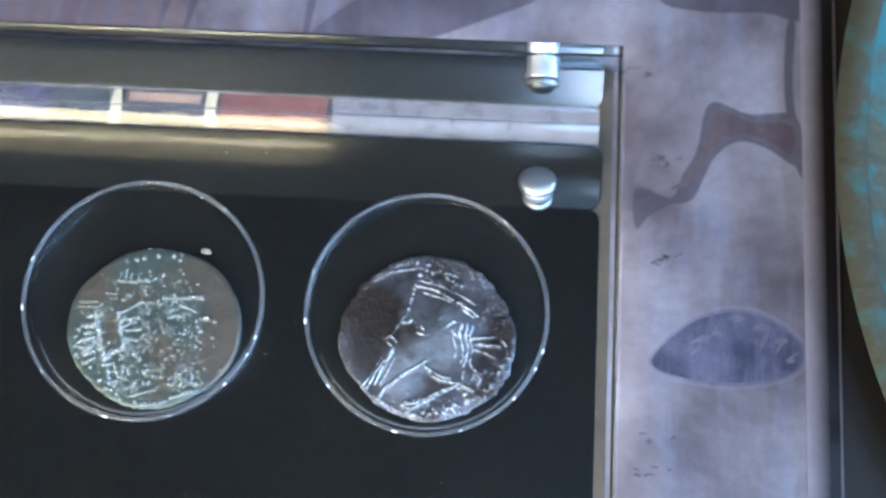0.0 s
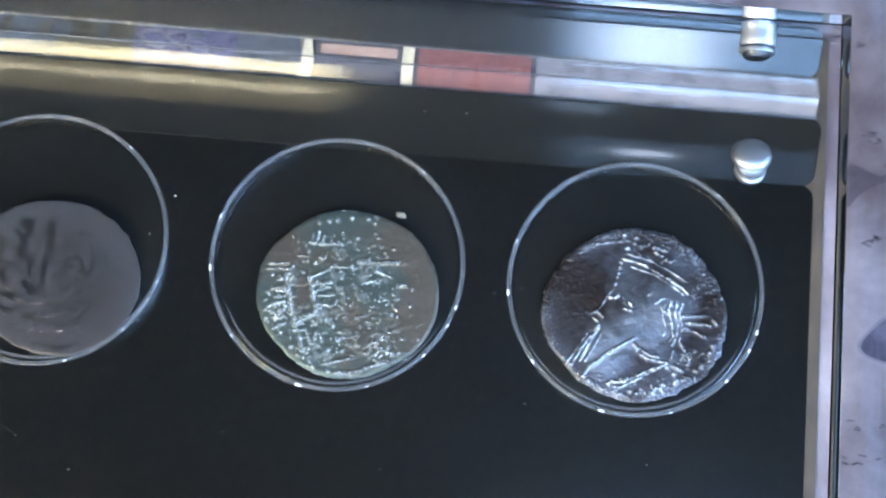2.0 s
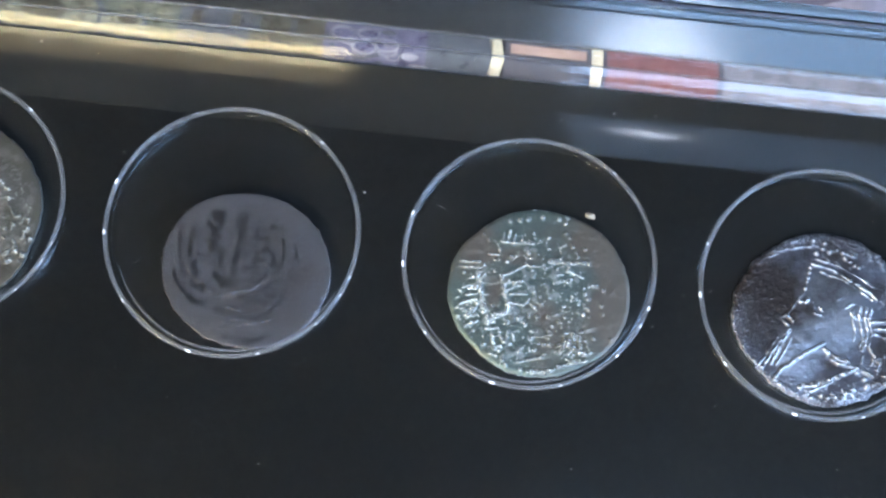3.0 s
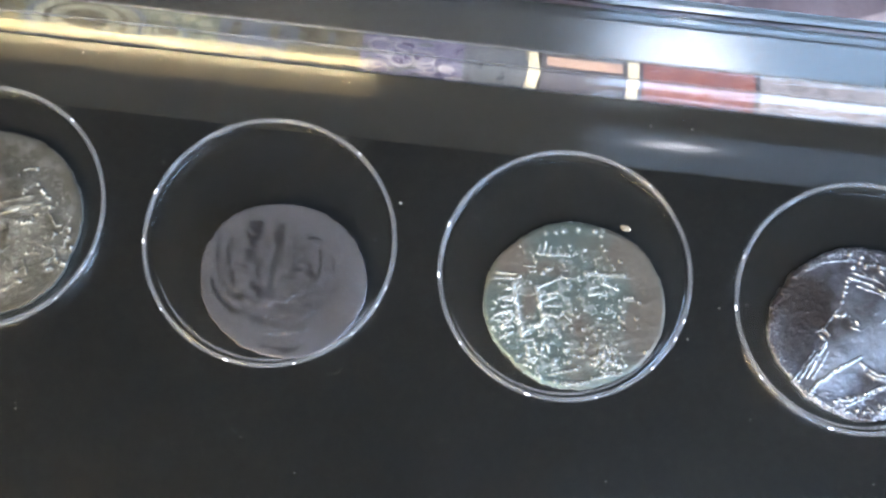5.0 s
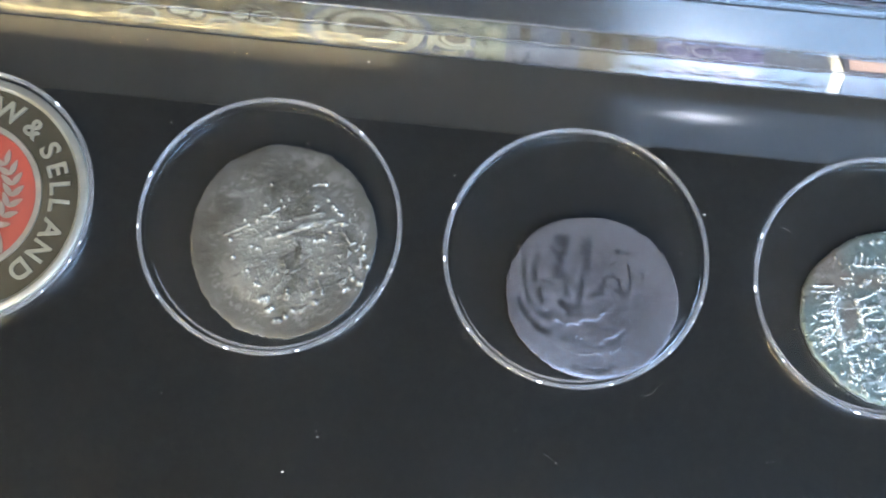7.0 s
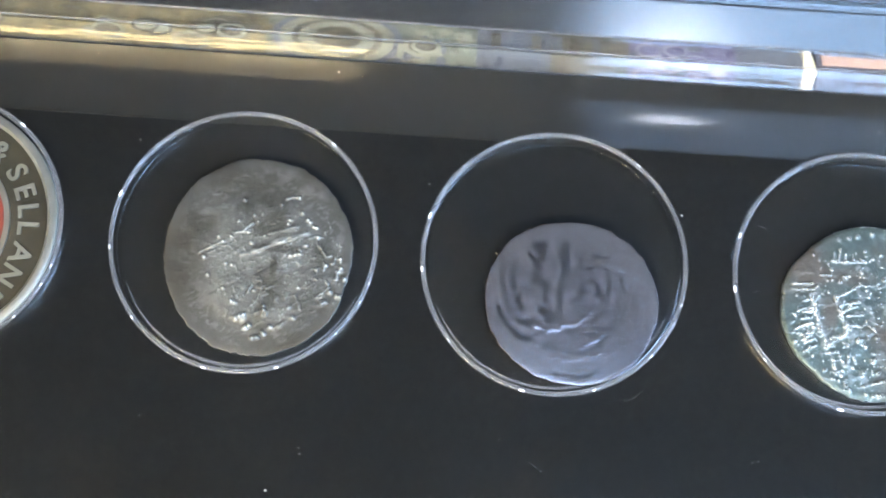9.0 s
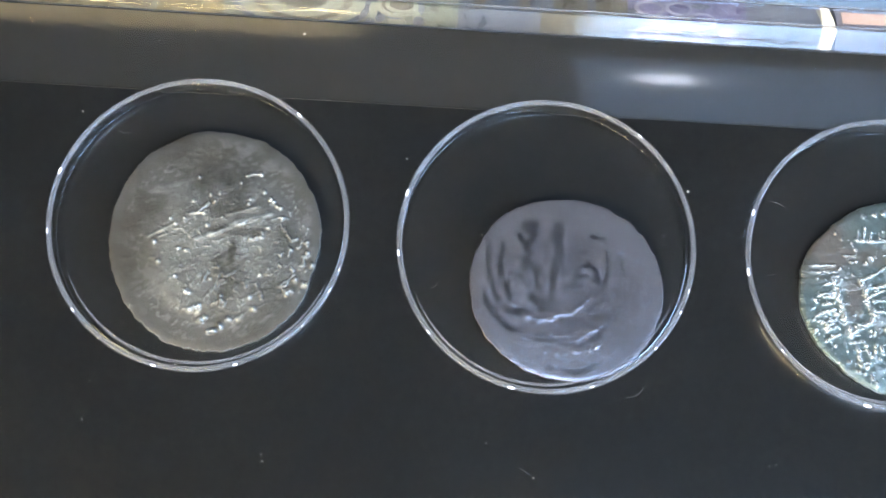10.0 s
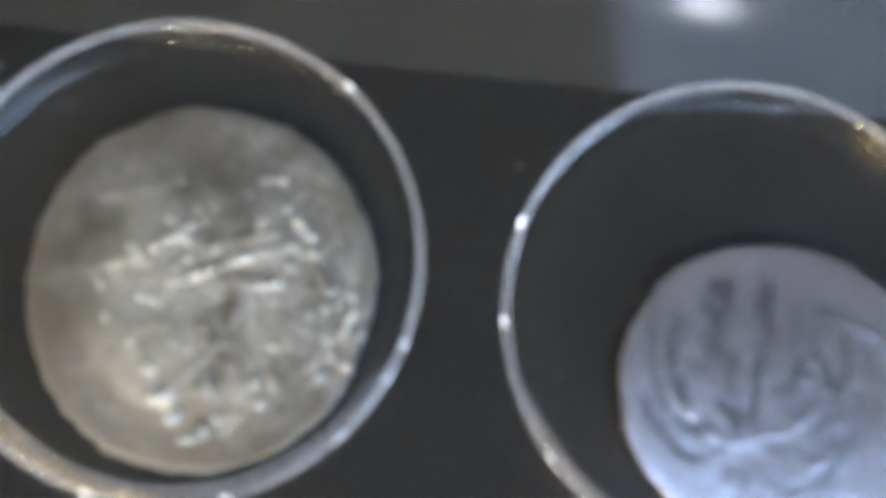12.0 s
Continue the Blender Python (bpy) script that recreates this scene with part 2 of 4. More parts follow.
# ---- the room ----
tagged(link_mesh("table_top", box_bm(-700, 700, -600, 600, -40, -6), TABLE), "dark wooden table top under the printed page", "table", "", "structure")
for name, b in (("wall_north", (-1600, 1600, 1500, 1550, -800, 1700)), ("wall_south", (-1600, 1600, -1550, -1500, -800, 1700)),
                ("wall_west", (-1600, -1550, -1500, 1500, -800, 1700)), ("wall_east", (1550, 1600, -1500, 1500, -800, 1700)),
                ("ceiling", (-1600, 1600, -1550, 1550, 1700, 1750)), ("floor", (-1600, 1600, -1550, 1550, -850, -800))):
    tagged(link_mesh(name, box_bm(*b), WALL), "plain painted " + name.split("_")[0] + " of the room", name.split("_")[0], "", "structure")

# ---- the printed page under the frame ----
PAGE_Z = -5.2
page = link_mesh("printed_page", prism(rounded_outline(-190, 47.5, -120, 90, 0.2), -5.98, PAGE_Z), PAGE)
tagged(page, "lilac-grey printed page with ochre and dark figures, under the frame", "page")


def ink(name, pts, mat, lift, label=""):
    pts = [(0.991 * x - 0.2, 0.997 * y + 0.32) for x, y in pts]
    return part(name, prism(pts, PAGE_Z, PAGE_Z + lift), mat, page, label)


ink("dark_ink_shape", smooth_path([(33.2, 27.6), (38, 26.4), (43.6, 26.4), (44.0, 20.2), (40, 22.2), (36.6, 22.9), (33.6, 20.6), (31.2, 15.6), (28.2, 14.6), (26.0, 13.2), (24.4, 11.6), (24.0, 15.6), (25.2, 16.6), (28.6, 15.6), (30.0, 18.6), (31.6, 21.6)]), INK_DARK, 0.04, "dark outlined hind leg shape")
ink("brown_ink_shape", smooth_path([(34.0, 26.6), (38, 25.4), (42.8, 25.2), (43.0, 21.6), (40, 23.2), (36.2, 23.8), (33.4, 21.6), (30.6, 17.4), (28.4, 16.6), (30.4, 18.2), (32.4, 21.8)]), INK_BROWN, 0.08, "brown fill inside the dark outline")
OVAL = [(26.0, -4.1), (30.6, 0.8), (36.2, 2.6), (41.4, 1.2), (44.6, -2.2), (42.6, -5.2), (36.2, -6.6), (29.5, -6.0)]


def swelled(pts, by):
    mx, my = sum(p[0] for p in pts) / len(pts), sum(p[1] for p in pts) / len(pts)
    return [(x + by * (x - mx) / math.hypot(x - mx, y - my), y + by * (y - my) / math.hypot(x - mx, y - my)) for x, y in pts]


for by, mat, lift, word in ((0.35, INK_FAINTER, 0.02, "faded_edge"), (-0.1, INK_FAINT, 0.03, "soft_edge"), (-0.5, INK_BLUE, 0.04, "blue_ink_oval")):
    ink(word, smooth_path(swelled(OVAL, by)), mat, lift, "blue-grey mottled oval" if word == "blue_ink_oval" else "")
for x, y, r in ((36.4, 1.2, 0.9), (39.4, 0.2, 1.0), (41.6, -1.2, 0.8), (32.6, -1.4, 0.8), (34.2, -0.6, 0.6), (42.6, -3.4, 0.6)):
    ink("pale_curl", smooth_path([(x + r * math.cos(q) * (1.0 if q < 3.3 else 0.55), y + 0.8 * r * math.sin(q) * (1.0 if q < 3.3 else 0.3)) for q in (0.3, 1.0, 1.8, 2.6, 3.2, 4.4, 5.4)], 4), INK_FAINT, 0.055)
for x, y, a, l, w in ((39.6, -1.0, 70, 1.6, 0.28), (41.4, -1.6, 62, 1.2, 0.22), (42.8, -2.8, 40, 0.9, 0.2), (32.2, -1.2, 25, 1.5, 0.25), (31.6, -2.6, 40, 0.9, 0.18), (33.8, -0.2, 60, 0.8, 0.16)):
    c, s = math.cos(radians(a)), math.sin(radians(a))
    ink("faded_streak", smooth_path([(x + u * c - v * s, y + u * s + v * c) for u, v in ((-l, 0), (0, w), (l, 0), (0.2 * l, -w))], 3), INK_FAINT, 0.06)
# shadow of the gap beside the bowl, painted in darkening steps on the page
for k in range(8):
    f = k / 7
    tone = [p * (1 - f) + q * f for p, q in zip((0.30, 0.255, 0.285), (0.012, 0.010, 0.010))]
    shade = print_mat("margin_shade", tone, [1.15 * v for v in tone], [1.25 * v for v in tone], 0.15)
    ink("gap_shadow", [(44.6 + 0.36 * k, -118), (48.1, -118), (48.1, 88), (44.1 + 0.36 * k, 88)], shade, 0.10 + 0.01 * k)
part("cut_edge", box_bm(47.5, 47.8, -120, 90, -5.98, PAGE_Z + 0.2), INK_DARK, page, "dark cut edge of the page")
ink("dark_ink_oval", smooth_path([(-16.6, 33.6), (-12, 38.6), (-4, 43), (8, 43), (12, 40.6), (6, 37.6), (-2, 34.4), (-10, 32.6)]), INK_DARK, 0.05, "dark printed oval beside the display frame")
ink("brown_ink_band", smooth_path([(-62, 33), (-56, 40), (-46, 38), (-36, 40), (-31, 34), (-40, 31), (-52, 31)]), INK_BROWN, 0.05, "ochre and brown band")
for k in range(9):
    x = -60 + 3.4 * k
    ink("dark_stroke", [(x, 33), (x + 0.6, 33), (x + 2.2, 39.5), (x + 1.2, 39.5)], INK_DARK, 0.09)
ink("dark_ink_line", [(-17.6, 33), (-16.8, 33), (-15.6, 42), (-16.8, 42)], INK_DARK, 0.07)
ink("dark_ink_top", smooth_path([(27.0, 40.6), (33, 39.4), (40, 39.6), (44.6, 38.8), (45.4, 44), (36, 46), (28, 45)]), INK_DARK, 0.05, "dark shape with rounded edge")
ink("dark_ink_rein", smooth_path([(42.6, 38), (43.6, 38), (43.2, 30), (44.2, 22), (45.0, 18.8), (44.2, 18.6), (43.0, 22), (42.2, 30)]), INK_DARK, 0.06)
rnd = random.Random(4)
for x, y, n in ((28, 20, 9), (28.6, 8, 8), (27, -16.5, 7), (27.5, -13, 5), (24, 31.5, 8)):
    for k in range(n):
        px, py = x + rnd.uniform(-2, 2), y + rnd.uniform(-0.7, 0.7)
        a = rnd.uniform(-0.5, 0.5)
        ink("dark_fleck", [(px + u * math.cos(a) - v * math.sin(a), py + u * math.sin(a) + v * math.cos(a)) for u, v in rounded_outline(-rnd.uniform(0.15, 0.6), rnd.uniform(0.15, 0.6), -0.1, 0.1, 0.08, 2)], INK_DARK, 0.07)

# ---- the bowl beside the page ----
bowl = new("bronze_bowl")
bowl.location = (0.1256, 0.0200, -0.006)
part("wall", lathe([(42, 0), (47, 0.1), (62, 0.9), (74, 2.9), (79.2, 5.9), (79.8, 6.7), (76.4, 6.8), (76, 6.3), (72, 5.0), (58, 2.8), (42, 2.2)], 200), BRONZE, bowl, smooth=True)
part("rim_ridge", lathe([(76.6, 6.82), (76.5, 7.3), (77.0, 7.7), (78.2, 7.85), (79.3, 7.6), (80.0, 7.0), (79.82, 6.72)], 200), OLIVE_BRONZE, bowl, smooth=True)
part("bottom", lathe([(0.01, 1.2), (42.2, 1.2), (42.2, 2.1), (0.01, 2.1)], 96), BRONZE, bowl)
tagged(bowl, "corroded green and turquoise bronze bowl beside the page", "bowl")

# ---- the display frame ----
frame_thing = new("coin_display_frame")
tagged(frame_thing, "clear acrylic display frame with a black insert on a printed page", "display frame")
X0, X1, Y0, Y1 = -190.0, 21.0, -48.0, 31.1
slab = part("front_plate", box_bm(X0, X1, Y0, Y1, -1.3, 4.0, 0.18, 2), ACRYLIC, frame_thing, "thick clear acrylic front plate")
slab.visible_shadow = False
base = part("base_plate", box_bm(X0, 22.5, Y0, Y1 - 0.6, -5.16, -4.80, 0.1, 1), ACRYLIC, frame_thing, "thin clear base plate")
base.visible_shadow = False
part("backing_board", prism(rounded_outline(X0 + 0.5, X1 - 0.3, Y0 + 0.5, Y1 - 0.3, 0.6), -4.79, -4.53), BACKING, frame_thing, "tan-brown backing board")


def panel_bm(x0, x1, rows, bottom):
    """A panel whose top follows (y, z) rows, with rounded right-hand corners at both ends."""
    bm = bmesh.new()
    r = 1.5
    ya, yb = rows[0][0], rows[-1][0]
    ys = sorted({y for y, _ in rows} | {ya + r * (1 - math.cos(radians(a))) for a in range(0, 91, 15)} | {yb - r * (1 - math.cos(radians(a))) for a in range(0, 91, 15)})
    line = []
    for y in ys:
        z = float(np.interp(y, [p for p, _ in rows], [q for _, q in rows]))
        d = max(0.0, r - (y - ya), r - (yb - y))
        line.append((x1 - r + math.sqrt(max(0.0, r * r - d * d)), y, z))
    prev = None
    for x, y, z in line:
        cur = [bm.verts.new(p) for p in ((x0, y, bottom), (x0, y, z), (x - 0.12, y, z), (x, y, z - 0.12), (x, y, bottom))]
        if prev:
            for k in range(5):
                j = (k + 1) % 5
                bm.faces.new((prev[k], cur[k], cur[j], prev[j]))
        else:
            bm.faces.new(cur)
        prev = cur
    bm.faces.new(prev[::-1])
    return bm


FLOOR = -4.2
part("insert_panel", panel_bm(X0 + 2, 19.4, [(Y0 + 2, FLOOR), (13.3, FLOOR)], -4.5), BLACK, frame_thing, "glossy black insert panel", True)
curve = [(13.2 + 6.8 * u, FLOOR + 0.02 + 1.8 * u + 0.85 * u * u) for u in [k / 12 for k in range(13)]]
part("bent_edge", panel_bm(X0 + 2, 19.4, curve + [(20.2, -1.75)], -4.5), SATIN, frame_thing, "upturned satin black edge of the insert", True)
crease = bmesh.new()
bmesh.ops.create_cone(crease, cap_ends=True, segments=10, radius1=0.1, radius2=0.1, depth=17.4 - X0 - 2, matrix=Matrix.Translation(((17.4 + X0 + 2) / 2, 13.22, FLOOR + 0.03)) @ pose(0, 0, 0, 0, 90, 0))
part("crease_ridge", crease, SATIN, frame_thing, "fine ridge along the bend", True)
part("top_panel", panel_bm(X0 + 2, 19.4, [(25.5, -4.1), (25.65, -3.95), (28.0, -3.0), (29.6, -2.35), (29.75, -2.32), (31.05, -2.3)], -4.5), GLASSY, frame_thing, "narrow satin black panel", True)


def steel_peg():
    """A short domed peg on the black panel, leaning a little."""
    ob = new("steel_peg")
    ob.matrix_world = pose(12.0 * MM, 15.7 * MM, -4.1 * MM, -15, 0, 0)
    foot = lathe([(0.01, -0.2), (1.75, -0.2), (1.75, 0.25), (1.5, 0.4), (1.5, 1.0), (0.01, 1.0)], 48)
    bmesh.ops.translate(foot, verts=foot.verts, vec=(0.1, -1.35, 0))
    part("post", foot, STEEL, ob, smooth=True)
    part("head", lathe([(0.01, 0.7), (2.0, 0.7), (2.2, 0.85), (2.25, 1.2), (2.1, 1.6), (1.7, 1.9), (1.0, 2.1), (0.01, 2.17)], 64), STEEL, ob, "polished domed head", True)
    return tagged(ob, "polished steel peg on the black panel", "peg", "frame pegs")


def steel_stud():
    """A round stud lying in the narrow panel, its end turned with grooves."""
    ob = new("steel_stud")
    ob.matrix_world = pose(12.1 * MM, 31.0 * MM, -3.0 * MM, 90, 0, 0)
    squash = Matrix.Diagonal((1, 0.78, 1, 1))
    for name, prof, label in (("shank", [(0.01, 0), (2.1, 0), (2.1, 2.5), (2.02, 2.62), (0.01, 2.62)], ""), ("neck", [(0.01, 2.6), (1.72, 2.6), (1.72, 3.0), (0.01, 3.0)], "dark turned groove"),
                              ("collar", [(0.01, 2.95), (1.98, 2.95), (2.0, 3.1), (1.9, 3.4), (0.01, 3.4)], ""), ("tip", [(0.01, 3.35), (1.6, 3.35), (1.45, 3.75), (1.0, 4.05), (0.01, 4.15)], "dark rounded tip")):
        bm = lathe(prof, 64)
        bm.transform(squash)
        part(name, bm, DULL_STEEL if label else STEEL, ob, label, True)
    return tagged(ob, "polished steel stud lying in the narrow black panel", "stud", "frame pegs")


steel_peg()
steel_stud()

# ---- coloured strip, standing in for print mirrored in the acrylic edge ----
strip = new("mirrored_print_strip")
tagged(strip, "creased coloured strip added for the print mirrored in the acrylic edge", "paper strip")


def swatch(name, x0, x1, mat, label="", y0=20.4, y1=24.9, lift=0.0, skew=0.0):
    """One printed field of the strip, creased along the middle."""
    bm = bmesh.new()
    fold = 22.7
    ys = sorted({y0, y1} | ({fold} if y0 < fold < y1 else set()))
    top = []
    for y in ys:
        z = -3.25 + lift + (0.75 - abs(y - fold) * 0.33)
        o = skew * abs(y - fold)
        top.append((bm.verts.new((x0 + o, y, z)), bm.verts.new((x1 + o, y, z)), bm.verts.new((x0 + o, y, z - 0.25)), bm.verts.new((x1 + o, y, z - 0.25))))
    for a, b in zip(top, top[1:]):
        bm.faces.new((a[0], a[1], b[1], b[0]))
        bm.faces.new((a[2], b[2], b[3], a[3]))
        bm.faces.new((a[0], b[0], b[2], a[2]))
        bm.faces.new((a[1], a[3], b[3], b[1]))
    for a in (top[0], top[-1]):
        bm.faces.new((a[0], a[2], a[3], a[1]))
    return part(name, bm, mat, strip, label)


def gloss(name, c, c2, scale=400.0):
    return plain(name, c, 0.28, 0.0, 0.6, c2, scale, 0.25, 500.0, 0.6)


LILAC = gloss("lilac_print", (0.20, 0.19, 0.215), (0.28, 0.265, 0.29))
RED = gloss("red_print", (0.24, 0.10, 0.09), (0.18, 0.075, 0.075))
CREAM = gloss("cream_print", (0.66, 0.58, 0.42), (0.52, 0.46, 0.32))
NAVY = gloss("navy_print", (0.05, 0.05, 0.07), (0.10, 0.09, 0.10))
PINK = gloss("pink_print", (0.5, 0.34, 0.27), (0.36, 0.24, 0.2))
PURPLE = gloss("purple_print", (0.06, 0.053, 0.10), (0.14, 0.13, 0.19), 900)
SLATE = gloss("slate_print", (0.055, 0.06, 0.07), (0.10, 0.105, 0.12), 500)
OLIVE = gloss("olive_print", (0.05, 0.045, 0.03), (0.10, 0.085, 0.055), 300)
GOLD = plain("gold_gloss", (0.24, 0.20, 0.11), 0.42, 0.55, colour2=(0.085, 0.075, 0.045), scale=420, bump=0.25, bump_scale=700)
swatch("lilac_field", -12.4, 18.9, LILAC)
swatch("dark_line", -13.0, -12.4, NAVY)
swatch("red_field", -25.6, -13.0, RED)
swatch("dark_line", -26.1, -25.6, NAVY)
swatch("cream_bar", -27.4, -26.1, CREAM)
swatch("navy_field", -37.2, -27.4, NAVY)
swatch("pink_band", -36.6, -28.0, PINK, y0=23.4, y1=24.5, lift=0.06)
swatch("cream_band", -36.6, -28.0, CREAM, y0=20.45, y1=20.9, lift=0.06)
swatch("cream_bar", -38.6, -37.2, CREAM, skew=-0.25)
swatch("slate_field", -46.0, -38.6, SLATE)
swatch("purple_field", -57.6, -46.0, PURPLE)
swatch("olive_field", -66.0, -57.6, OLIVE)
swatch("slate_field", -74.0, -66.0, SLATE)
swatch("green_field", -96.5, -74.0, gloss("banknote_green", (0.075, 0.08, 0.055), (0.15, 0.15, 0.11), 700), "banknote print with an oval medallion")
swatch("gold_field", X0 + 3, -96.5, GOLD, "glossy gold field")
rnd = random.Random(7)
SAGE = gloss("pale_sage_print", (0.21, 0.205, 0.15), (0.15, 0.145, 0.105), 600)


def oval(x, y, a, b, mat, name, lift):
    """A small printed oval that follows the crease."""
    for y0, y1 in ((20.45, 22.7), (22.7, 24.85)):
        pts = [(x + a * math.cos(radians(t)), y + b * math.sin(radians(t))) for t in range(0, 360, 15)]
        pts = [(u, min(max(v, y0), y1)) for u, v in pts]
        bm = bmesh.new()
        vs = [bm.verts.new((u, v, -3.25 + lift + (0.75 - abs(v - 22.7) * 0.33))) for u, v in pts]
        bmesh.ops.remove_doubles(bm, verts=vs, dist=0.01)
        if len(bm.verts) > 4:
            bm.faces.new(bm.verts[:])
            r = bmesh.ops.extrude_face_region(bm, geom=bm.faces[:])
            bmesh.ops.translate(bm, verts=[q for q in r["geom"] if isinstance(q, bmesh.types.BMVert)], vec=(0, 0, -0.03))
            part(name, bm, mat, strip)
        else:
            bm.free()


for k in range(16):
    oval(rnd.uniform(-57, -46.5), rnd.uniform(20.8, 24.4), rnd.uniform(0.4, 1.3), rnd.uniform(0.2, 0.5), LILAC if k % 2 else SLATE, "pale_mark", 0.05 + 0.004 * k)
for k in range(22):
    oval(rnd.uniform(-83, -74.5), rnd.uniform(20.8, 24.4), rnd.uniform(0.4, 0.9), rnd.uniform(0.3, 0.7), SAGE if k % 3 else SLATE, "leaf_print", 0.05 + 0.004 * k)
for k, (w, m) in enumerate(((7.0, SLATE), (6.2, SAGE), (4.9, OLIVE), (4.1, SAGE), (2.6, OLIVE))):
    oval(-89, 22.9, w, w * 0.42, m, "medallion_ring", 0.05 + 0.012 * k)
for k in range(14):
    oval(rnd.uniform(-122, -97), rnd.uniform(22.9, 24.2), rnd.uniform(0.8, 2.2), rnd.uniform(0.3, 0.6), OLIVE if k % 2 else GOLD, "field_mark", 0.05 + 0.004 * k)

# rings and curls in the print
for k in range(9):
    x, y, w = rnd.uniform(-57, -47), rnd.uniform(21.2, 24.2), rnd.uniform(0.7, 1.5)
    oval(x, y, w, 0.5 * w, LILAC, "curl_print", 0.12 + 0.012 * k)
    oval(x + 0.1, y, 0.78 * w, 0.36 * w, PURPLE, "curl_print", 0.126 + 0.012 * k)
for k in range(16):
    x, y, w = rnd.uniform(-126, -75), rnd.uniform(21.2, 24.2), rnd.uniform(0.6, 2.2)
    if abs(x + 89) > 7.5:
        oval(x, y, w, 0.45 * w, SAGE if k % 3 else OLIVE, "leaf_print", 0.15 + 0.012 * k)
        oval(x, y + 0.04, 0.74 * w, 0.3 * w, OLIVE if k % 3 else SAGE, "leaf_print", 0.156 + 0.012 * k)
for k in range(7):
    x = -72.5 + 2.2 * k
    swatch("print_bar", x, x + rnd.uniform(0.3, 1.1), SLATE if k % 2 else OLIVE, y0=22.9, y1=24.6, lift=0.07)

# clear ridge bar over the coloured strip
bar = bmesh.new()
prof = [(20.35, -2.46), (24.95, -2.46), (24.95, -2.1), (24.3, -1.76), (23.4, -1.46), (23.0, -1.38), (22.6, -1.41), (22.1, -1.59), (21.5, -1.86), (20.9, -2.15), (20.35, -2.38)]
ends = [[bar.verts.new((x, y, z)) for y, z in prof] for x in (X0 + 3, 18.8)]
for k in range(len(prof)):
    j = (k + 1) % len(prof)
    bar.faces.new((ends[0][k], ends[0][j], ends[1][j], ends[1][k]))
bar.faces.new(ends[0])
bar.faces.new(ends[1][::-1])
for y, z, r in ((20.32, -2.0, 0.12), (22.65, -1.42, 0.09), (24.95, -2.0, 0.11)):
    bead = bmesh.new()
    bmesh.ops.create_cone(bead, cap_ends=True, segments=12, radius1=r, radius2=r, depth=18.8 - X0 - 3, matrix=Matrix.Translation(((18.8 + X0 + 3) / 2, y, z)) @ pose(0, 0, 0, 0, 90, 0))
    edge = part("polished_edge", bead, CAPSULE, strip, "clear polished edge", True)
    edge.visible_shadow = False
BAR = clear("clear_bar_acrylic", 0.08)
BAR.node_tree.nodes["Principled BSDF"].inputs["Coat Weight"].default_value = 0.9
BAR.node_tree.nodes["Principled BSDF"].inputs["Coat Roughness"].default_value = 0.05
BAR.node_tree.nodes["Principled BSDF"].inputs["Coat IOR"].default_value = 1.8
# long drawn ripples along the bar
bar_co = BAR.node_tree.nodes.new("ShaderNodeTexCoord")
bar_map = BAR.node_tree.nodes.new("ShaderNodeMapping")
bar_map.inputs["Scale"].default_value = (0.05, 1.0, 0.3)
bar_noise = BAR.node_tree.nodes.new("ShaderNodeTexNoise")
bar_noise.inputs["Scale"].default_value, bar_noise.inputs["Detail"].default_value = 1400, 4
bar_bump = BAR.node_tree.nodes.new("ShaderNodeBump")
bar_bump.inputs["Strength"].default_value, bar_bump.inputs["Distance"].default_value = 0.3, 0.0001
BAR.node_tree.links.new(bar_co.outputs["Object"], bar_map.inputs["Vector"])
BAR.node_tree.links.new(bar_map.outputs["Vector"], bar_noise.inputs["Vector"])
BAR.node_tree.links.new(bar_noise.outputs["Fac"], bar_bump.inputs["Height"])
for slot in ("Normal", "Coat Normal"):
    BAR.node_tree.links.new(bar_bump.outputs["Normal"], BAR.node_tree.nodes["Principled BSDF"].inputs[slot])
clear_bar = link_mesh("clear_ridge_bar", bar, BAR, None, "", True)
clear_bar.visible_shadow = False
tagged(clear_bar, "clear acrylic ridge bar lying over the coloured strip", "acrylic bar")

# ---- coin capsules ----
RING_X = (0.0, -32.35, -64.75, -96.95, -129.2)


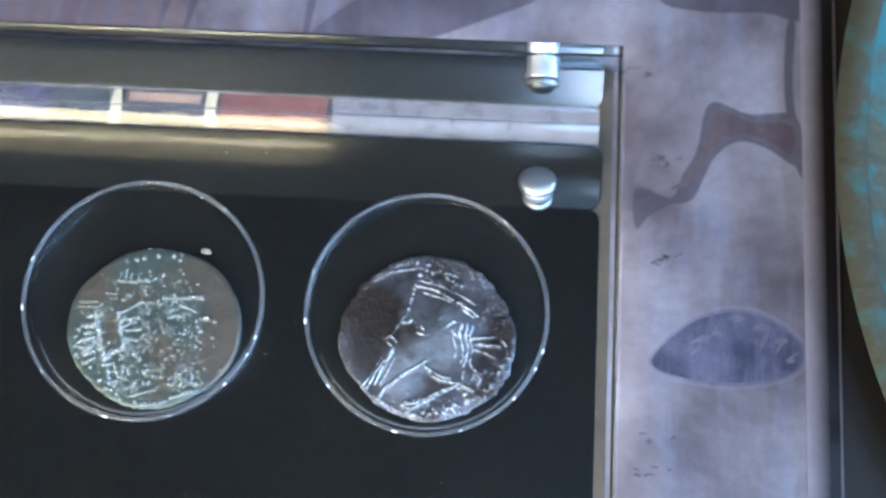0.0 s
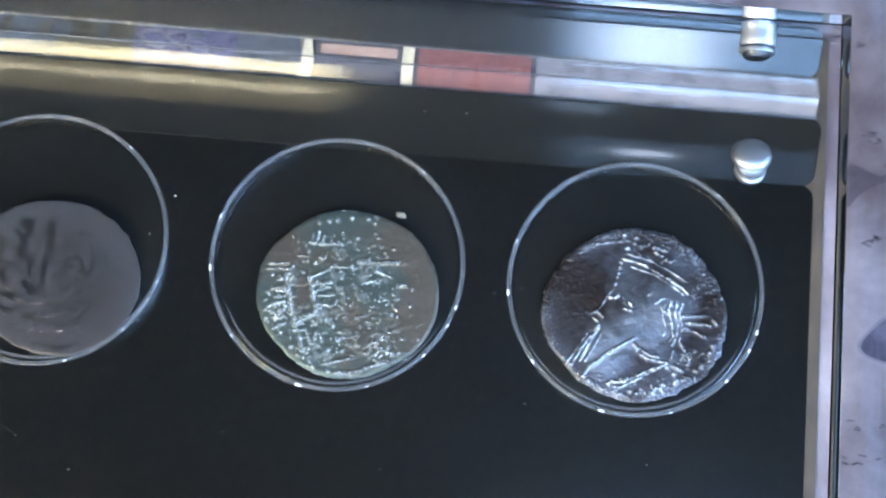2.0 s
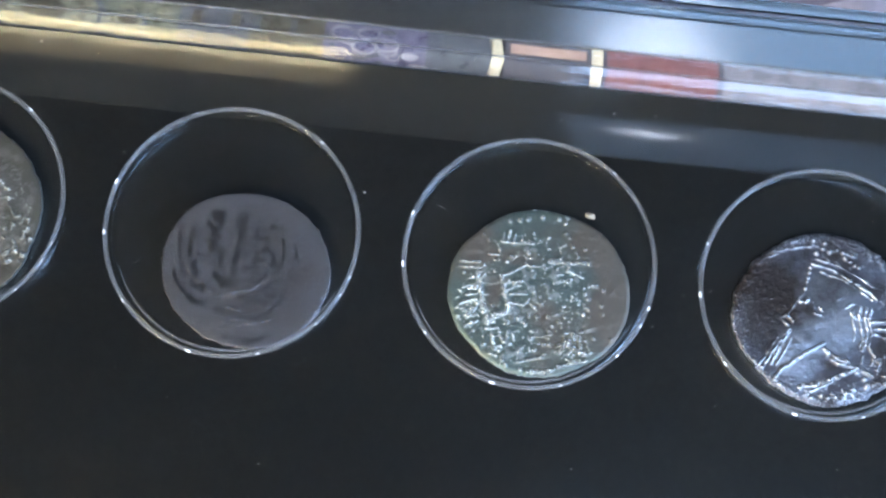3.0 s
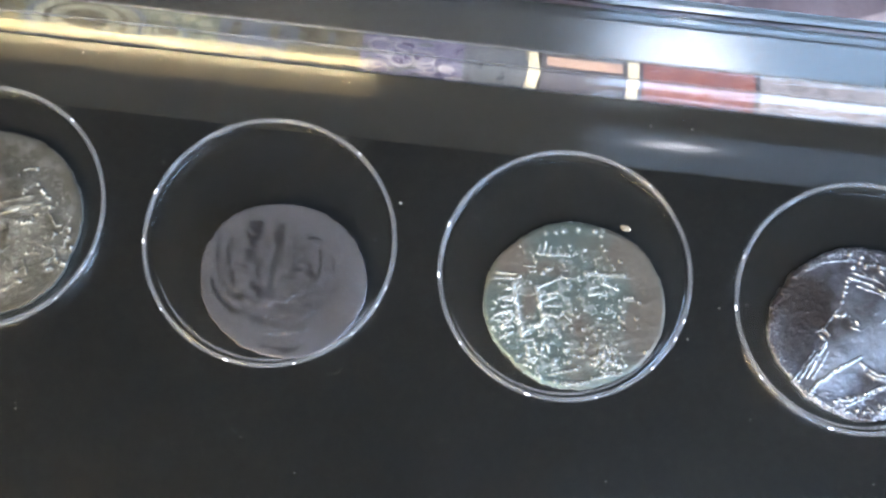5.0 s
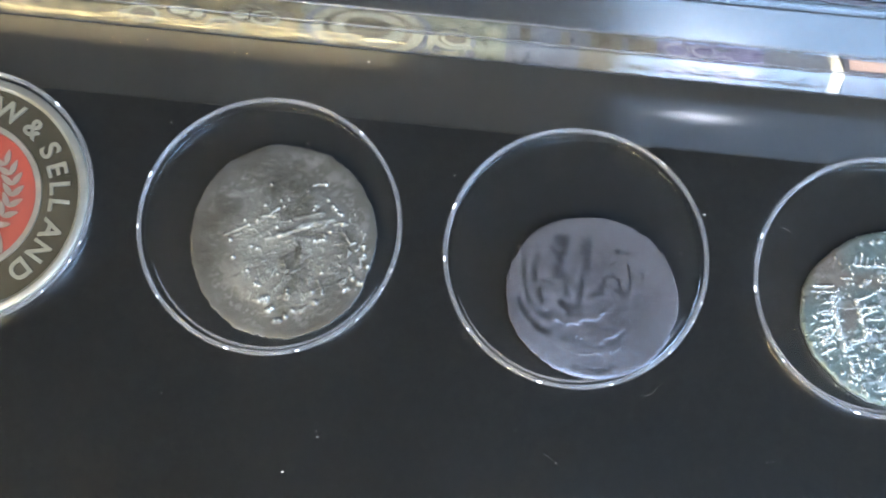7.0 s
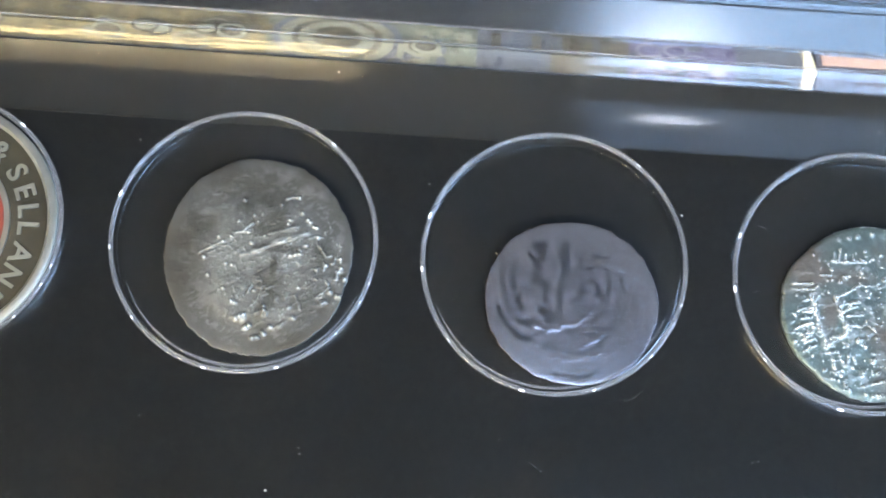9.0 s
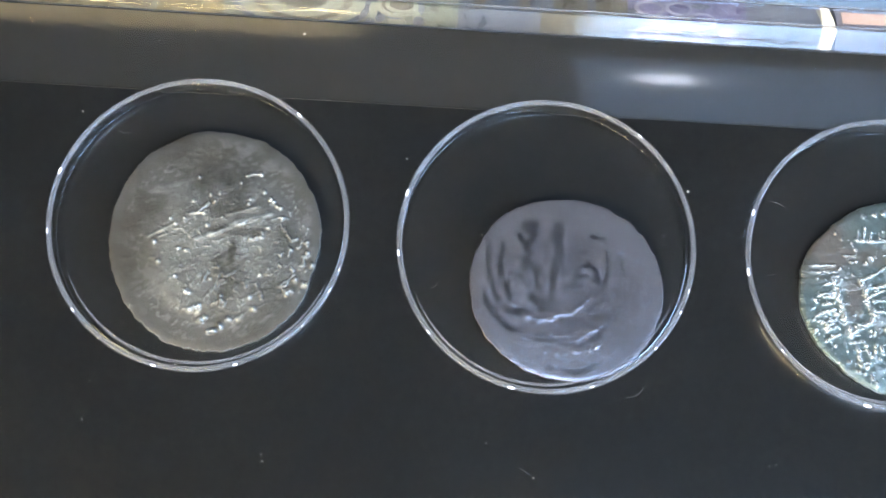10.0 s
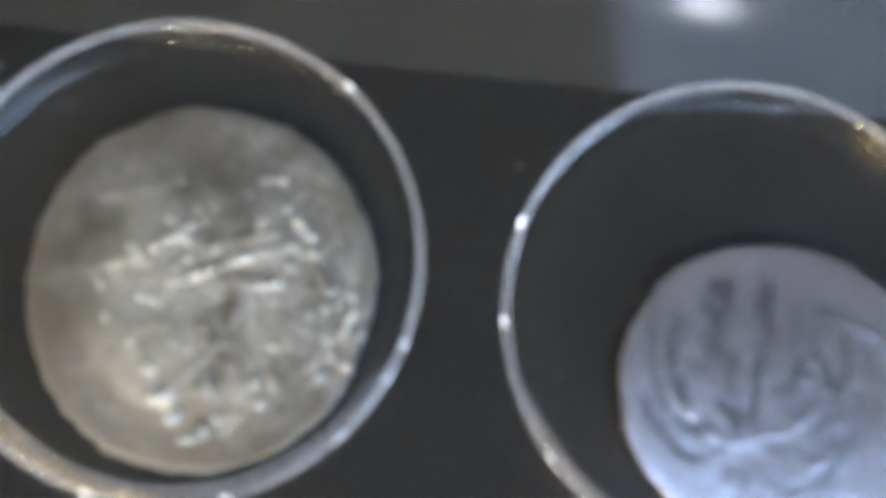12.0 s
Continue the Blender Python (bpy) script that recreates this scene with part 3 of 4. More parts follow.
def capsule(x, y, size=1.0):
    ob = new("coin_capsule")
    ob.location, ob.scale = (x * MM, y * MM, FLOOR * MM), (size, size, 1)
    wall = part("wall", lathe([(13.5, 0.06), (13.8, 0.06), (13.9, 1.8), (13.62, 1.8)], 160), ACRYLIC, ob, "", True)
    rim = part("rim", lathe([(13.74 + 0.25 * math.cos(radians(a)), 1.9 + 0.17 * math.sin(radians(a))) for a in range(0, 360, 30)], 160), CAPSULE, ob, "clear rounded plastic rim", True)
    foot = part("foot_ring", lathe([(13.6 + 0.2 * math.cos(radians(a)), 0.2 + 0.13 * math.sin(radians(a))) for a in range(0, 360, 36)], 160), ACRYLIC, ob, "", True)
    floor_disc = part("floor_disc", lathe([(0.01, 0.01), (13.1, 0.01), (13.1, 0.2), (0.01, 0.2)], 96), ACRYLIC, ob, "clear thin floor")
    # tapered near-side arc, added for the second bright line under the rim
    low_arc = bmesh.new()
    prev = None
    for k in range(61):
        a, w = radians(-158 + 136 * k / 60), math.sin(math.pi * k / 60) ** 0.5 + 0.02
        ring = [low_arc.verts.new(((13.0 + 0.15 * w * math.cos(q)) * math.cos(a), (13.0 + 0.15 * w * math.cos(q)) * math.sin(a), 0.36 + 0.15 * w * math.sin(q))) for q in (0.0, 1.05, 2.1, 3.14, 4.2, 5.24)]
        if prev:
            for i in range(6):
                low_arc.faces.new((prev[i], prev[(i + 1) % 6], ring[(i + 1) % 6], ring[i]))
        else:
            low_arc.faces.new(ring)
        prev = ring
    low_arc.faces.new(prev[::-1])
    low_arc = part("foot_arc", low_arc, CAPSULE, ob, "hazy arc added for the second bright line at the foot", True)
    for o in (wall, rim, foot, floor_disc, low_arc):
        o.visible_shadow = False
    # small white beads stand in for lamp highlights along the rim
    for a in (-16, -25, -42, -71, -102, -140, 163, 187, 52):
        glint_bm = bmesh.new()
        r = 0.13 + 0.09 * (0.5 + 0.5 * math.sin(a * 7.0 + x))
        bmesh.ops.create_icosphere(glint_bm, subdivisions=2, radius=1.0, matrix=Matrix.Translation((13.84 * math.cos(radians(a)), 13.84 * math.sin(radians(a)), 1.96)) @ pose(0, 0, 0, 0, 0, a) @ Matrix.Diagonal((r * 0.75, r * (1.2 + 0.8 * math.sin(a * 3.0) ** 2), r * 0.6, 1)))
        part("rim_glint", glint_bm, GLINT, ob, "", True)
    return tagged(ob, "round clear plastic coin capsule on the black panel", "capsule", "coin capsules in a row")


for x in RING_X:
    capsule(x + (0.12 if x == RING_X[3] else 0), 0.22 if x == RING_X[3] else 0.0, 0.985 if x == RING_X[3] else 0.993)


# ---- coins ----
def seg_dist(px, py, x0, y0, x1, y1):
    dx, dy = x1 - x0, y1 - y0
    t = np.clip(((px - x0) * dx + (py - y0) * dy) / max(dx * dx + dy * dy, 1e-9), 0, 1)
    return np.hypot(px - x0 - t * dx, py - y0 - t * dy)


class Relief:
    """Height over a coin's face, built up from strokes, dots and bumps."""

    def __init__(self, rx, ry, wobble, seed, bend=0.07, rough_edge=0.008, nr=220, na=760, dents=()):
        self.rnd = np.random.RandomState(seed)
        self.nr, self.na = nr, na
        a = np.linspace(0, 2 * np.pi, na, endpoint=False)
        edge = np.ones(na)
        for k in range(2, 9):
            edge += wobble / k * np.sin(k * a + self.rnd.uniform(0, 6.28))
        edge += 0.004 * self.rnd.standard_normal(na)
        edge += rough_edge * np.array([noise.noise((9 * math.cos(t), 9 * math.sin(t), seed)) + 0.6 * noise.noise((24 * math.cos(t), 24 * math.sin(t), seed)) for t in a])
        for where, width, depth in dents:
            off = (np.degrees(a) - where + 180) % 360 - 180
            edge -= depth * np.exp(-(off / width) ** 2)
        rr = np.linspace(0.004, 1, nr)[:, None] * edge[None, :]
        self.s = np.linspace(0.004, 1, nr)[:, None] * np.ones((1, na))
        self.x, self.y = rr * rx * np.cos(a), rr * ry * np.sin(a)
        k = float(self.rnd.uniform(0, 90))
        flat = list(zip(self.x.ravel().tolist(), self.y.ravel().tolist()))
        warp = [(noise.noise((x / 0.9, y / 0.9, k)) + 0.6 * noise.noise((x / 0.35, y / 0.35, k + 5)), noise.noise((x / 0.9, y / 0.9, k + 20)) + 0.6 * noise.noise((x / 0.35, y / 0.35, k + 25)), noise.noise((x / 0.7, y / 0.7, k + 40))) for x, y in flat]
        warp = np.array(warp).reshape(*self.x.shape, 3)
        self.wx, self.wy = self.x + bend * warp[..., 0], self.y + bend * warp[..., 1]
        self.worn = np.clip(0.85 + 0.6 * warp[..., 2], 0.15, 1.25)
        self.h = np.zeros_like(self.x)
        self.mask = np.zeros_like(self.x)
        self.tarnish = np.zeros_like(self.x)

    def add(self, d, w, h, wear=1.0, broad=False):
        g = np.exp(-(d / w) ** 2) * (1.0 if broad else self.worn)
        self.h = np.maximum(self.h, 0) + h * g * (1 - 0.5 * np.clip(self.h / max(h, 1e-6), 0, 1))
        self.mask = np.maximum(self.mask, wear * g * (1.0 if broad else min(1.0, max(0.2, h / 0.2))))

    def line(self, pts, w=0.22, h=0.22):
        for (x0, y0), (x1, y1) in zip(pts, pts[1:]):
            self.add(seg_dist(self.wx, self.wy, x0, y0, x1, y1), w, h)

    def arc(self, cx, cy, r, a0, a1, w=0.22, h=0.2, ry=None):
        n = 14
        t = [radians(a0 + (a1 - a0) * k / n) for k in range(n + 1)]
        self.line([(cx + r * math.cos(u), cy + (ry or r) * math.sin(u)) for u in t], w, h)

    def dot(self, x, y, r=0.3, h=0.3):
        self.add(np.hypot(self.wx - x, self.wy - y), r, h)

    def beads(self, r, a0, a1, n, size=0.32, h=0.3, ry=None):
        for k in range(n):
            a = radians(a0 + (a1 - a0) * k / (n - 1))
            self.dot(r * math.cos(a), (ry or r) * math.sin(a), size * self.rnd.uniform(0.7, 1.15), h * self.rnd.uniform(0.5, 1.1))

    def legend(self, x, y, dx, dy, n, size=0.8, w=0.16, h=0.22):
        """A row of worn, unreadable marks."""
        for k in range(n):
            cx, cy = x + dx * k, y + dy * k
            for _ in range(2):
                a, b = self.rnd.uniform(-size, size, 2) * 0.5, self.rnd.uniform(-size, size, 2) * 0.5
                self.line([(cx + a[0], cy + a[1]), (cx + b[0], cy + b[1])], w, h * self.rnd.uniform(0.5, 1.1))

    def noise_field(self, size, stretch=1.0, angle=0.0):
        k = float(self.rnd.uniform(0, 90))
        ca, sa = math.cos(radians(angle)), math.sin(radians(angle))
        u, v = (self.x * ca + self.y * sa) / (size * stretch), (self.y * ca - self.x * sa) / size
        return np.array([noise.noise((p, q, k)) for p, q in zip(u.ravel().tolist(), v.ravel().tolist())]).reshape(self.x.shape)

    def blot(self, x, y, rx, ry, amount, edge=2.0):
        """A stain (or, below zero, a clean patch)."""
        d = np.hypot((self.x - x) / rx, (self.y - y) / ry) + 0.25 * self.noise_field(1.6)
        self.tarnish += amount * np.exp(-np.clip(d, 0, None) ** (2 * edge))

    def crust(self, where, amount, size, stretch=1.0, angle=0.0, cut=0.05, shine=0.9):
        """Crumbly raised grains inside the given area."""
        g = np.clip((self.noise_field(size, stretch, angle) + 0.45 * self.noise_field(size * 0.45, stretch, angle) - cut) / 0.45, 0, 1) * np.clip(where, 0, 1)
        g = g * g * (3 - 2 * g)
        self.h += amount * g
        self.mask = np.maximum(self.mask, shine * g)

    def inside(self, x, y, rx, ry, soft=0.25):
        d = np.hypot((self.x - x) / rx, (self.y - y) / ry)
        return np.clip((1 - d) / soft, 0, 1)

    def grain(self, amount, size):
        flat = zip(self.x.ravel().tolist(), self.y.ravel().tolist())
        k = float(self.rnd.uniform(0, 90))
        n = [noise.noise((x / size, y / size, k)) + 0.55 * noise.noise((x * 2.7 / size, y * 2.7 / size, k + 7)) + 0.3 * noise.noise((x * 7 / size, y * 7 / size, k + 3)) for x, y in flat]
        self.h += amount * np.array(n).reshape(self.h.shape)

    def build(self, name, mat, thick, label, place, tilt=(0, 0), lift=0.0, drop=0.14):
        h = self.h - drop * np.clip((self.s - 0.95) / 0.05, 0, 1) ** 2
        top = np.stack([self.x, self.y, thick + h], -1).reshape(-1, 3)
        side = np.stack([self.x[-1], self.y[-1], np.full(self.na, thick - 0.55)], -1)
        foot = np.stack([self.x[-1] * 0.97, self.y[-1] * 0.97, np.zeros(self.na)], -1)
        v = np.concatenate([top, side, foot, [[0, 0, thick + h[0].mean()], [0, 0, 0]]]) * MM
        nr, na = self.nr + 2, self.na
        k = np.arange(na)
        j = (k + 1) % na
        quads = [np.stack([i * na + k, (i + 1) * na + k, (i + 1) * na + j, i * na + j], 1) for i in range(nr - 1)]
        faces = np.concatenate(quads).tolist()
        c = len(v) - 2
        faces += [(c, int(a), int(b)) for a, b in zip(k, j)]
        faces += [(c + 1, int((nr - 1) * na + b), int((nr - 1) * na + a)) for a, b in zip(k, j)]
        me = bpy.data.meshes.new(name)
        me.from_pydata(v.tolist(), [], faces)
        at = me.attributes.new("relief", "FLOAT", "POINT")
        m = np.concatenate([np.clip(self.mask, 0, 1).ravel(), np.full(2 * na, 0.4), [0, 0]])
        at.data.foreach_set("value", m.astype(np.float32))
        at2 = me.attributes.new("tarnish", "FLOAT", "POINT")
        at2.data.foreach_set("value", np.concatenate([np.clip(self.tarnish, -1, 1).ravel(), np.zeros(2 * na + 2)]).astype(np.float32))
        me.polygons.foreach_set("use_smooth", [True] * len(me.polygons))
        me.materials.append(mat)
        me.update()
        ob = new(name, me)
        ob.matrix_world = pose(place[0] * MM, place[1] * MM, (FLOOR + 0.22 + lift) * MM, tilt[0], tilt[1], 0)
        return tagged(ob, label, "coin", "old coins in capsules")


# dark toned silver coin: worn relief of bands, curls and a pointed collar shape
c = Relief(10.05, 9.35, 0.02, 3, 0.06, 0.026, dents=((152, 9, 0.03), (176, 8, 0.02), (128, 12, 0.02), (-140, 10, 0.025), (40, 12, 0.012)))
c.worn = np.clip(0.7 + 1.1 * c.noise_field(0.55), 0.15, 1.15)
c.line([(-0.1, -2.8), (-2.0, -4.0), (-4.4, -5.9), (-5.1, -6.8)], 0.18, 0.30)
c.line([(-0.3, -3.1), (1.3, -4.2), (2.5, -4.4), (4.7, -5.4), (5.4, -5.7)], 0.18, 0.30)
c.line([(2.6, -5.5), (-0.7, -7.3), (-2.5, -7.7)], 0.13, 0.19)
c.line([(3.8, -5.0), (1.7, -6.3), (-1.2, -8.0)], 0.14, 0.21)
c.line([(0.5, -4.0), (1.7, -4.8), (3.2, -4.9)], 0.18, 0.14)
c.line([(-1.6, 5.9), (0.6, 5.5), (2.5, 4.5), (4.7, 3.4), (5.6, 2.7)], 0.13, 0.21)
c.line([(-1.3, 6.5), (1.2, 6.0), (3.7, 4.9), (5.3, 4.0)], 0.10, 0.16)
c.line([(-0.7, 5.1), (1.8, 4.5), (4.1, 3.2), (5.1, 2.5)], 0.10, 0.16)
c.line([(1.5, 4.9), (3.7, 4.1), (5.0, 3.3)], 0.08, 0.11)
c.line([(-2.1, 3.6), (-2.4, 2.7), (-3.2, 1.5), (-3.9, 0.3)], 0.11, 0.17)
c.line([(-2.9, 1.6), (-2.2, 1.4), (-1.9, 2.0)], 0.23, 0.26)
c.line([(-1.4, 1.6), (-1.2, 1.1)], 0.15, 0.21)
c.line([(-0.7, 1.2), (-0.4, 0.8)], 0.15, 0.21)
c.line([(-1.2, 0.5), (-0.2, 0.2)], 0.13, 0.21)
c.line([(-4.7, -0.3), (-4.1, 0.0), (-3.5, -0.6)], 0.17, 0.21)
c.line([(-4.4, -0.7), (-3.8, -1.4), (-4.2, -2.1)], 0.16, 0.21)
c.line([(-3.8, -1.9), (-4.8, -3.6), (-5.6, -5.5)], 0.13, 0.20)
c.line([(-4.6, -2.8), (-5.6, -4.2), (-6.5, -6.0)], 0.13, 0.17)
c.line([(-3.5, -2.4), (-4.2, -3.9), (-5.0, -5.5)], 0.11, 0.14)
c.line([(-5.0, -2.5), (-6.0, -4.3), (-7.0, -5.8)], 0.11, 0.13)
c.line([(2.2, 1.3), (2.7, 1.8), (3.4, 1.9)], 0.13, 0.21)
c.line([(2.7, 1.0), (3.1, 0.5), (3.6, 0.2)], 0.13, 0.21)
c.line([(3.8, 1.7), (3.6, 0.8), (4.0, -0.7), (4.2, -2.0), (3.9, -2.6)], 0.13, 0.26)
c.line([(4.5, 1.7), (4.3, 0.6), (4.7, -0.9), (4.5, -2.4), (4.2, -3.0)], 0.13, 0.26)
c.line([(5.1, 1.5), (4.8, 0.6), (5.2, -1.2), (4.9, -2.5)], 0.11, 0.21)
c.line([(3.1, 1.2), (2.9, 0.2), (3.4, -1.2), (3.2, -2.1)], 0.09, 0.13)
c.line([(1.3, 2.2), (1.8, 2.7)], 0.09, 0.14)
c.line([(5.0, 0.1), (6.6, 0.3), (8.1, 0.4)], 0.14, 0.25)
c.line([(8.2, 0.3), (8.9, -0.5)], 0.16, 0.25)
c.line([(5.6, -0.5), (7.3, -0.6), (8.2, -0.7)], 0.18, 0.26)
c.line([(5.5, -1.1), (7.0, -1.6), (8.0, -2.0)], 0.14, 0.23)
c.line([(4.9, -2.6), (5.6, -3.6)], 0.13, 0.19)
c.line([(5.8, -4.5), (5.4, -4.0), (6.2, -4.2), (5.9, -5.0)], 0.14, 0.21)
c.line([(4.3, -3.7), (4.2, -4.4)], 0.11, 0.14)
c.line([(-6.3, 6.2), (-4.5, 7.3), (-2.0, 7.8), (-0.9, 7.9)], 0.11, 0.10)
c.line([(-5.2, -7.2), (-4.5, -7.6)], 0.18, 0.21)
for x, y in [(-1.8, 5.5), (-1.9, 4.9), (-2.0, 4.3), (-2.1, 3.8), (-2.3, 3.1)]:
    c.dot(x, y, 0.17, 0.24)
for x, y in [(-1.6, 8.5), (-1.7, 8.0), (-0.3, 8.4), (-0.4, 7.8), (-1.2, 7.2), (0.3, 7.5), (1.8, 7.5), (2.0, 6.9)]:
    c.dot(x, y, 0.22, 0.32)
for x, y in [(2.6, 6.6), (3.1, 6.2), (3.6, 6.0), (1.1, 7.7), (2.8, 7.3)]:
    c.dot(x, y, 0.17, 0.24)
for x, y in [(7.4, -4.9), (8.5, -2.9), (6.9, -5.5), (6.0, -6.4), (4.8, -6.8)]:
    c.dot(x, y, 0.26, 0.35)
for x, y in [(3.3, -7.2), (2.7, -7.8), (3.8, -5.4), (4.6, -6.1), (8.2, -3.5), (-7.5, -5.4), (-6.6, -5.9)]:
    c.dot(x, y, 0.20, 0.29)
for x, y in [(-0.0, -8.3), (0.7, -8.5), (1.5, -8.3), (-1.1, -8.7), (2.2, -8.3)]:
    c.dot(x, y, 0.19, 0.32)
c.add((np.hypot((c.x - 0.8) / 4.2, (c.y - 0.6) / 4.4)) ** 2, 1.0, 0.28, 0.16, True)
c.add((np.hypot((c.x + 3.0) / 2.6, (c.y + 3.8) / 2.8)) ** 2, 1.0, 0.18, 0.16, True)
ring = np.clip((np.hypot(c.x / 10.1, c.y / 9.4) - 0.82) / 0.1, 0, 1)
c.crust(ring, 0.05, 0.5, cut=0.15, shine=0.2)
c.crust(ring, 0.07, 0.25, cut=0.1, shine=0.2)
c.crust(c.inside(-6.2, 0.6, 4.4, 6.8, 0.5), 0.03, 0.45, cut=0.1, shine=0.06)
c.crust(c.inside(2.0, 7.0, 4.0, 2.2, 0.5), 0.07, 0.5, 1.6, -20, cut=0.2, shine=0.35)
c.crust(c.inside(6.5, -5.5, 3.0, 3.2, 0.5), 0.11, 0.5, cut=0.15, shine=0.5)
c.crust(c.inside(7.6, 2.8, 2.4, 4.5, 0.5), 0.05, 0.4, cut=0.1, shine=0.25)
c.crust(c.inside(0.6, -7.6, 6.0, 1.7, 0.5), 0.09, 0.5, cut=0.15, shine=0.5)
c.blot(-6.6, 1.4, 3.6, 7.0, 0.9)
c.blot(-0.6, 1.3, 2.3, 2.0, 0.6)
c.blot(-2.6, 0.3, 1.6, 1.4, 0.5)
c.blot(8.4, 3.6, 2.2, 3.8, 0.7)
c.blot(2.0, 8.0, 5.0, 1.6, 0.4)
c.blot(0.2, -5.4, 2.4, 1.4, 0.35)
c.blot(1.8, -2.0, 2.6, 2.4, -0.5)
c.blot(4.2, 0.4, 2.0, 2.6, -0.4)
c.blot(-3.4, -4.0, 1.8, 2.0, -0.4)
c.grain(0.05, 2.0)
c.mask = np.clip(1.15 * c.mask, 0, 1)
c.build("silver_coin", coin_metal("toned_silver", (0.14, 0.142, 0.17), (0.88, 0.93, 1.0), (0.050, 0.038, 0.034), 0.36, 0.9, 190, 0.27, keep=0.5), 1.0,
        "dark toned silver coin with worn relief, lying in its capsule", (0.2, -2.75), (0, 0))

# green bronze coin: rows of worn marks round a small panel
c = Relief(9.9, 9.25, 0.014, 11, 0.06, 0.014, dents=((-128, 16, 0.03), (140, 14, 0.02), (178, 10, 0.015), (-60, 14, 0.012)))
c.worn = np.clip(0.6 + 1.7 * c.noise_field(0.32), 0.25, 1.3)
c.line([(-1.4, 9.2), (0.5, 9.3)], 0.11, 0.16)
c.line([(-4.5, 5.2), (-3.2, 5.1), (-2.0, 5.3), (-1.0, 5.3)], 0.13, 0.29)
c.line([(-4.3, 6.2), (-4.4, 5.2)], 0.09, 0.19)
c.line([(-3.7, 6.5), (-3.8, 5.2)], 0.09, 0.19)
c.line([(-3.1, 6.0), (-3.2, 5.3)], 0.09, 0.19)
c.line([(-2.3, 6.0), (-2.3, 5.4)], 0.09, 0.16)
c.line([(-8.8, 2.6), (-6.7, 2.7)], 0.12, 0.24)
c.line([(-8.8, 2.0), (-6.6, 2.1)], 0.11, 0.21)
c.line([(-5.8, 3.7), (-4.7, 3.7)], 0.10, 0.16)
c.line([(-6.7, 1.3), (-6.3, -0.2), (-5.8, -2.3), (-5.3, -3.6)], 0.24, 0.24)
c.line([(-4.2, 1.4), (-3.8, 0.0), (-3.3, -1.5), (-3.1, -2.2)], 0.22, 0.26)
c.line([(-5.3, -3.8), (-4.3, -3.0), (-3.1, -2.4)], 0.24, 0.27)
c.line([(-4.2, 1.4), (-2.9, 2.0), (-1.6, 2.9)], 0.11, 0.18)
c.line([(-3.6, 0.7), (-1.8, 1.0)], 0.11, 0.24)
c.line([(-3.3, 0.0), (-2.2, 0.5)], 0.10, 0.21)
c.line([(-3.0, -0.5), (-1.4, -0.3)], 0.11, 0.24)
c.line([(-2.9, -1.4), (-1.6, -1.6), (-1.0, -0.9)], 0.11, 0.24)
c.line([(-0.8, -1.4), (-0.1, -2.0)], 0.09, 0.18)
c.line([(-2.0, 2.7), (-0.1, 2.8)], 0.09, 0.14)
c.line([(0.9, 3.6), (2.5, 3.5), (5.1, 3.8)], 0.17, 0.37)
c.line([(2.9, 2.6), (3.9, 2.4), (4.7, 2.1)], 0.12, 0.27)
c.line([(1.6, 2.1), (2.4, 2.2)], 0.12, 0.24)
c.line([(1.6, 1.2), (2.4, 1.5), (3.4, 1.4)], 0.12, 0.24)
c.line([(5.4, 1.3), (6.3, 1.3)], 0.19, 0.40)
c.line([(-7.9, -1.1), (-7.0, -0.9)], 0.11, 0.22)
c.line([(-8.5, -2.1), (-6.8, -1.5)], 0.12, 0.27)
c.line([(-8.0, -2.8), (-6.6, -2.4)], 0.12, 0.27)
c.line([(-7.5, -3.5), (-6.5, -3.1)], 0.12, 0.27)
c.line([(-7.6, -4.4), (-6.3, -3.8)], 0.12, 0.27)
c.line([(-4.7, -5.0), (-4.3, -6.5), (-3.8, -6.7)], 0.17, 0.24)
c.line([(-3.8, -5.1), (-3.3, -5.8)], 0.12, 0.21)
c.line([(-2.5, -4.8), (-2.2, -5.4)], 0.12, 0.19)
c.line([(-5.1, -4.5), (-4.1, -4.3)], 0.12, 0.22)
c.line([(3.2, -4.8), (3.0, -6.1)], 0.14, 0.40)
c.line([(3.7, -4.7), (4.0, -5.8), (4.8, -5.9)], 0.17, 0.44)
c.line([(4.6, -4.6), (5.0, -5.5)], 0.15, 0.40)
c.line([(-1.7, -7.8), (-0.2, -7.3), (0.9, -7.0)], 0.12, 0.27)
c.line([(2.7, -7.8), (4.3, -7.3), (5.7, -6.9)], 0.15, 0.35)
c.line([(-0.5, -8.6), (1.4, -8.5), (2.2, -8.2)], 0.17, 0.35)
for x, y in [(-3.8, 7.5), (-2.7, 7.8), (-1.8, 8.0), (-0.3, 8.3), (1.5, 8.4), (2.4, 8.6)]:
    c.dot(x, y, 0.19, 0.34)
for x, y in [(-6.5, 5.8), (-5.9, 5.3), (-0.2, 5.7), (0.6, 6.1), (-1.1, 6.4), (-8.3, 1.4), (-5.1, 3.2), (2.3, 7.9)]:
    c.dot(x, y, 0.14, 0.26)
for x, y in [(2.4, 6.8), (2.8, 6.4), (1.8, 5.2), (2.4, 5.5), (3.2, 5.4), (3.7, 4.8), (3.0, 4.3), (3.9, 4.3), (4.6, 5.3)]:
    c.dot(x, y, 0.16, 0.31)
for x, y in [(5.0, 0.3), (3.6, -0.1), (5.0, -0.8), (6.9, -0.7), (7.0, -1.7), (5.5, -1.3), (7.0, 1.0)]:
    c.dot(x, y, 0.16, 0.31)
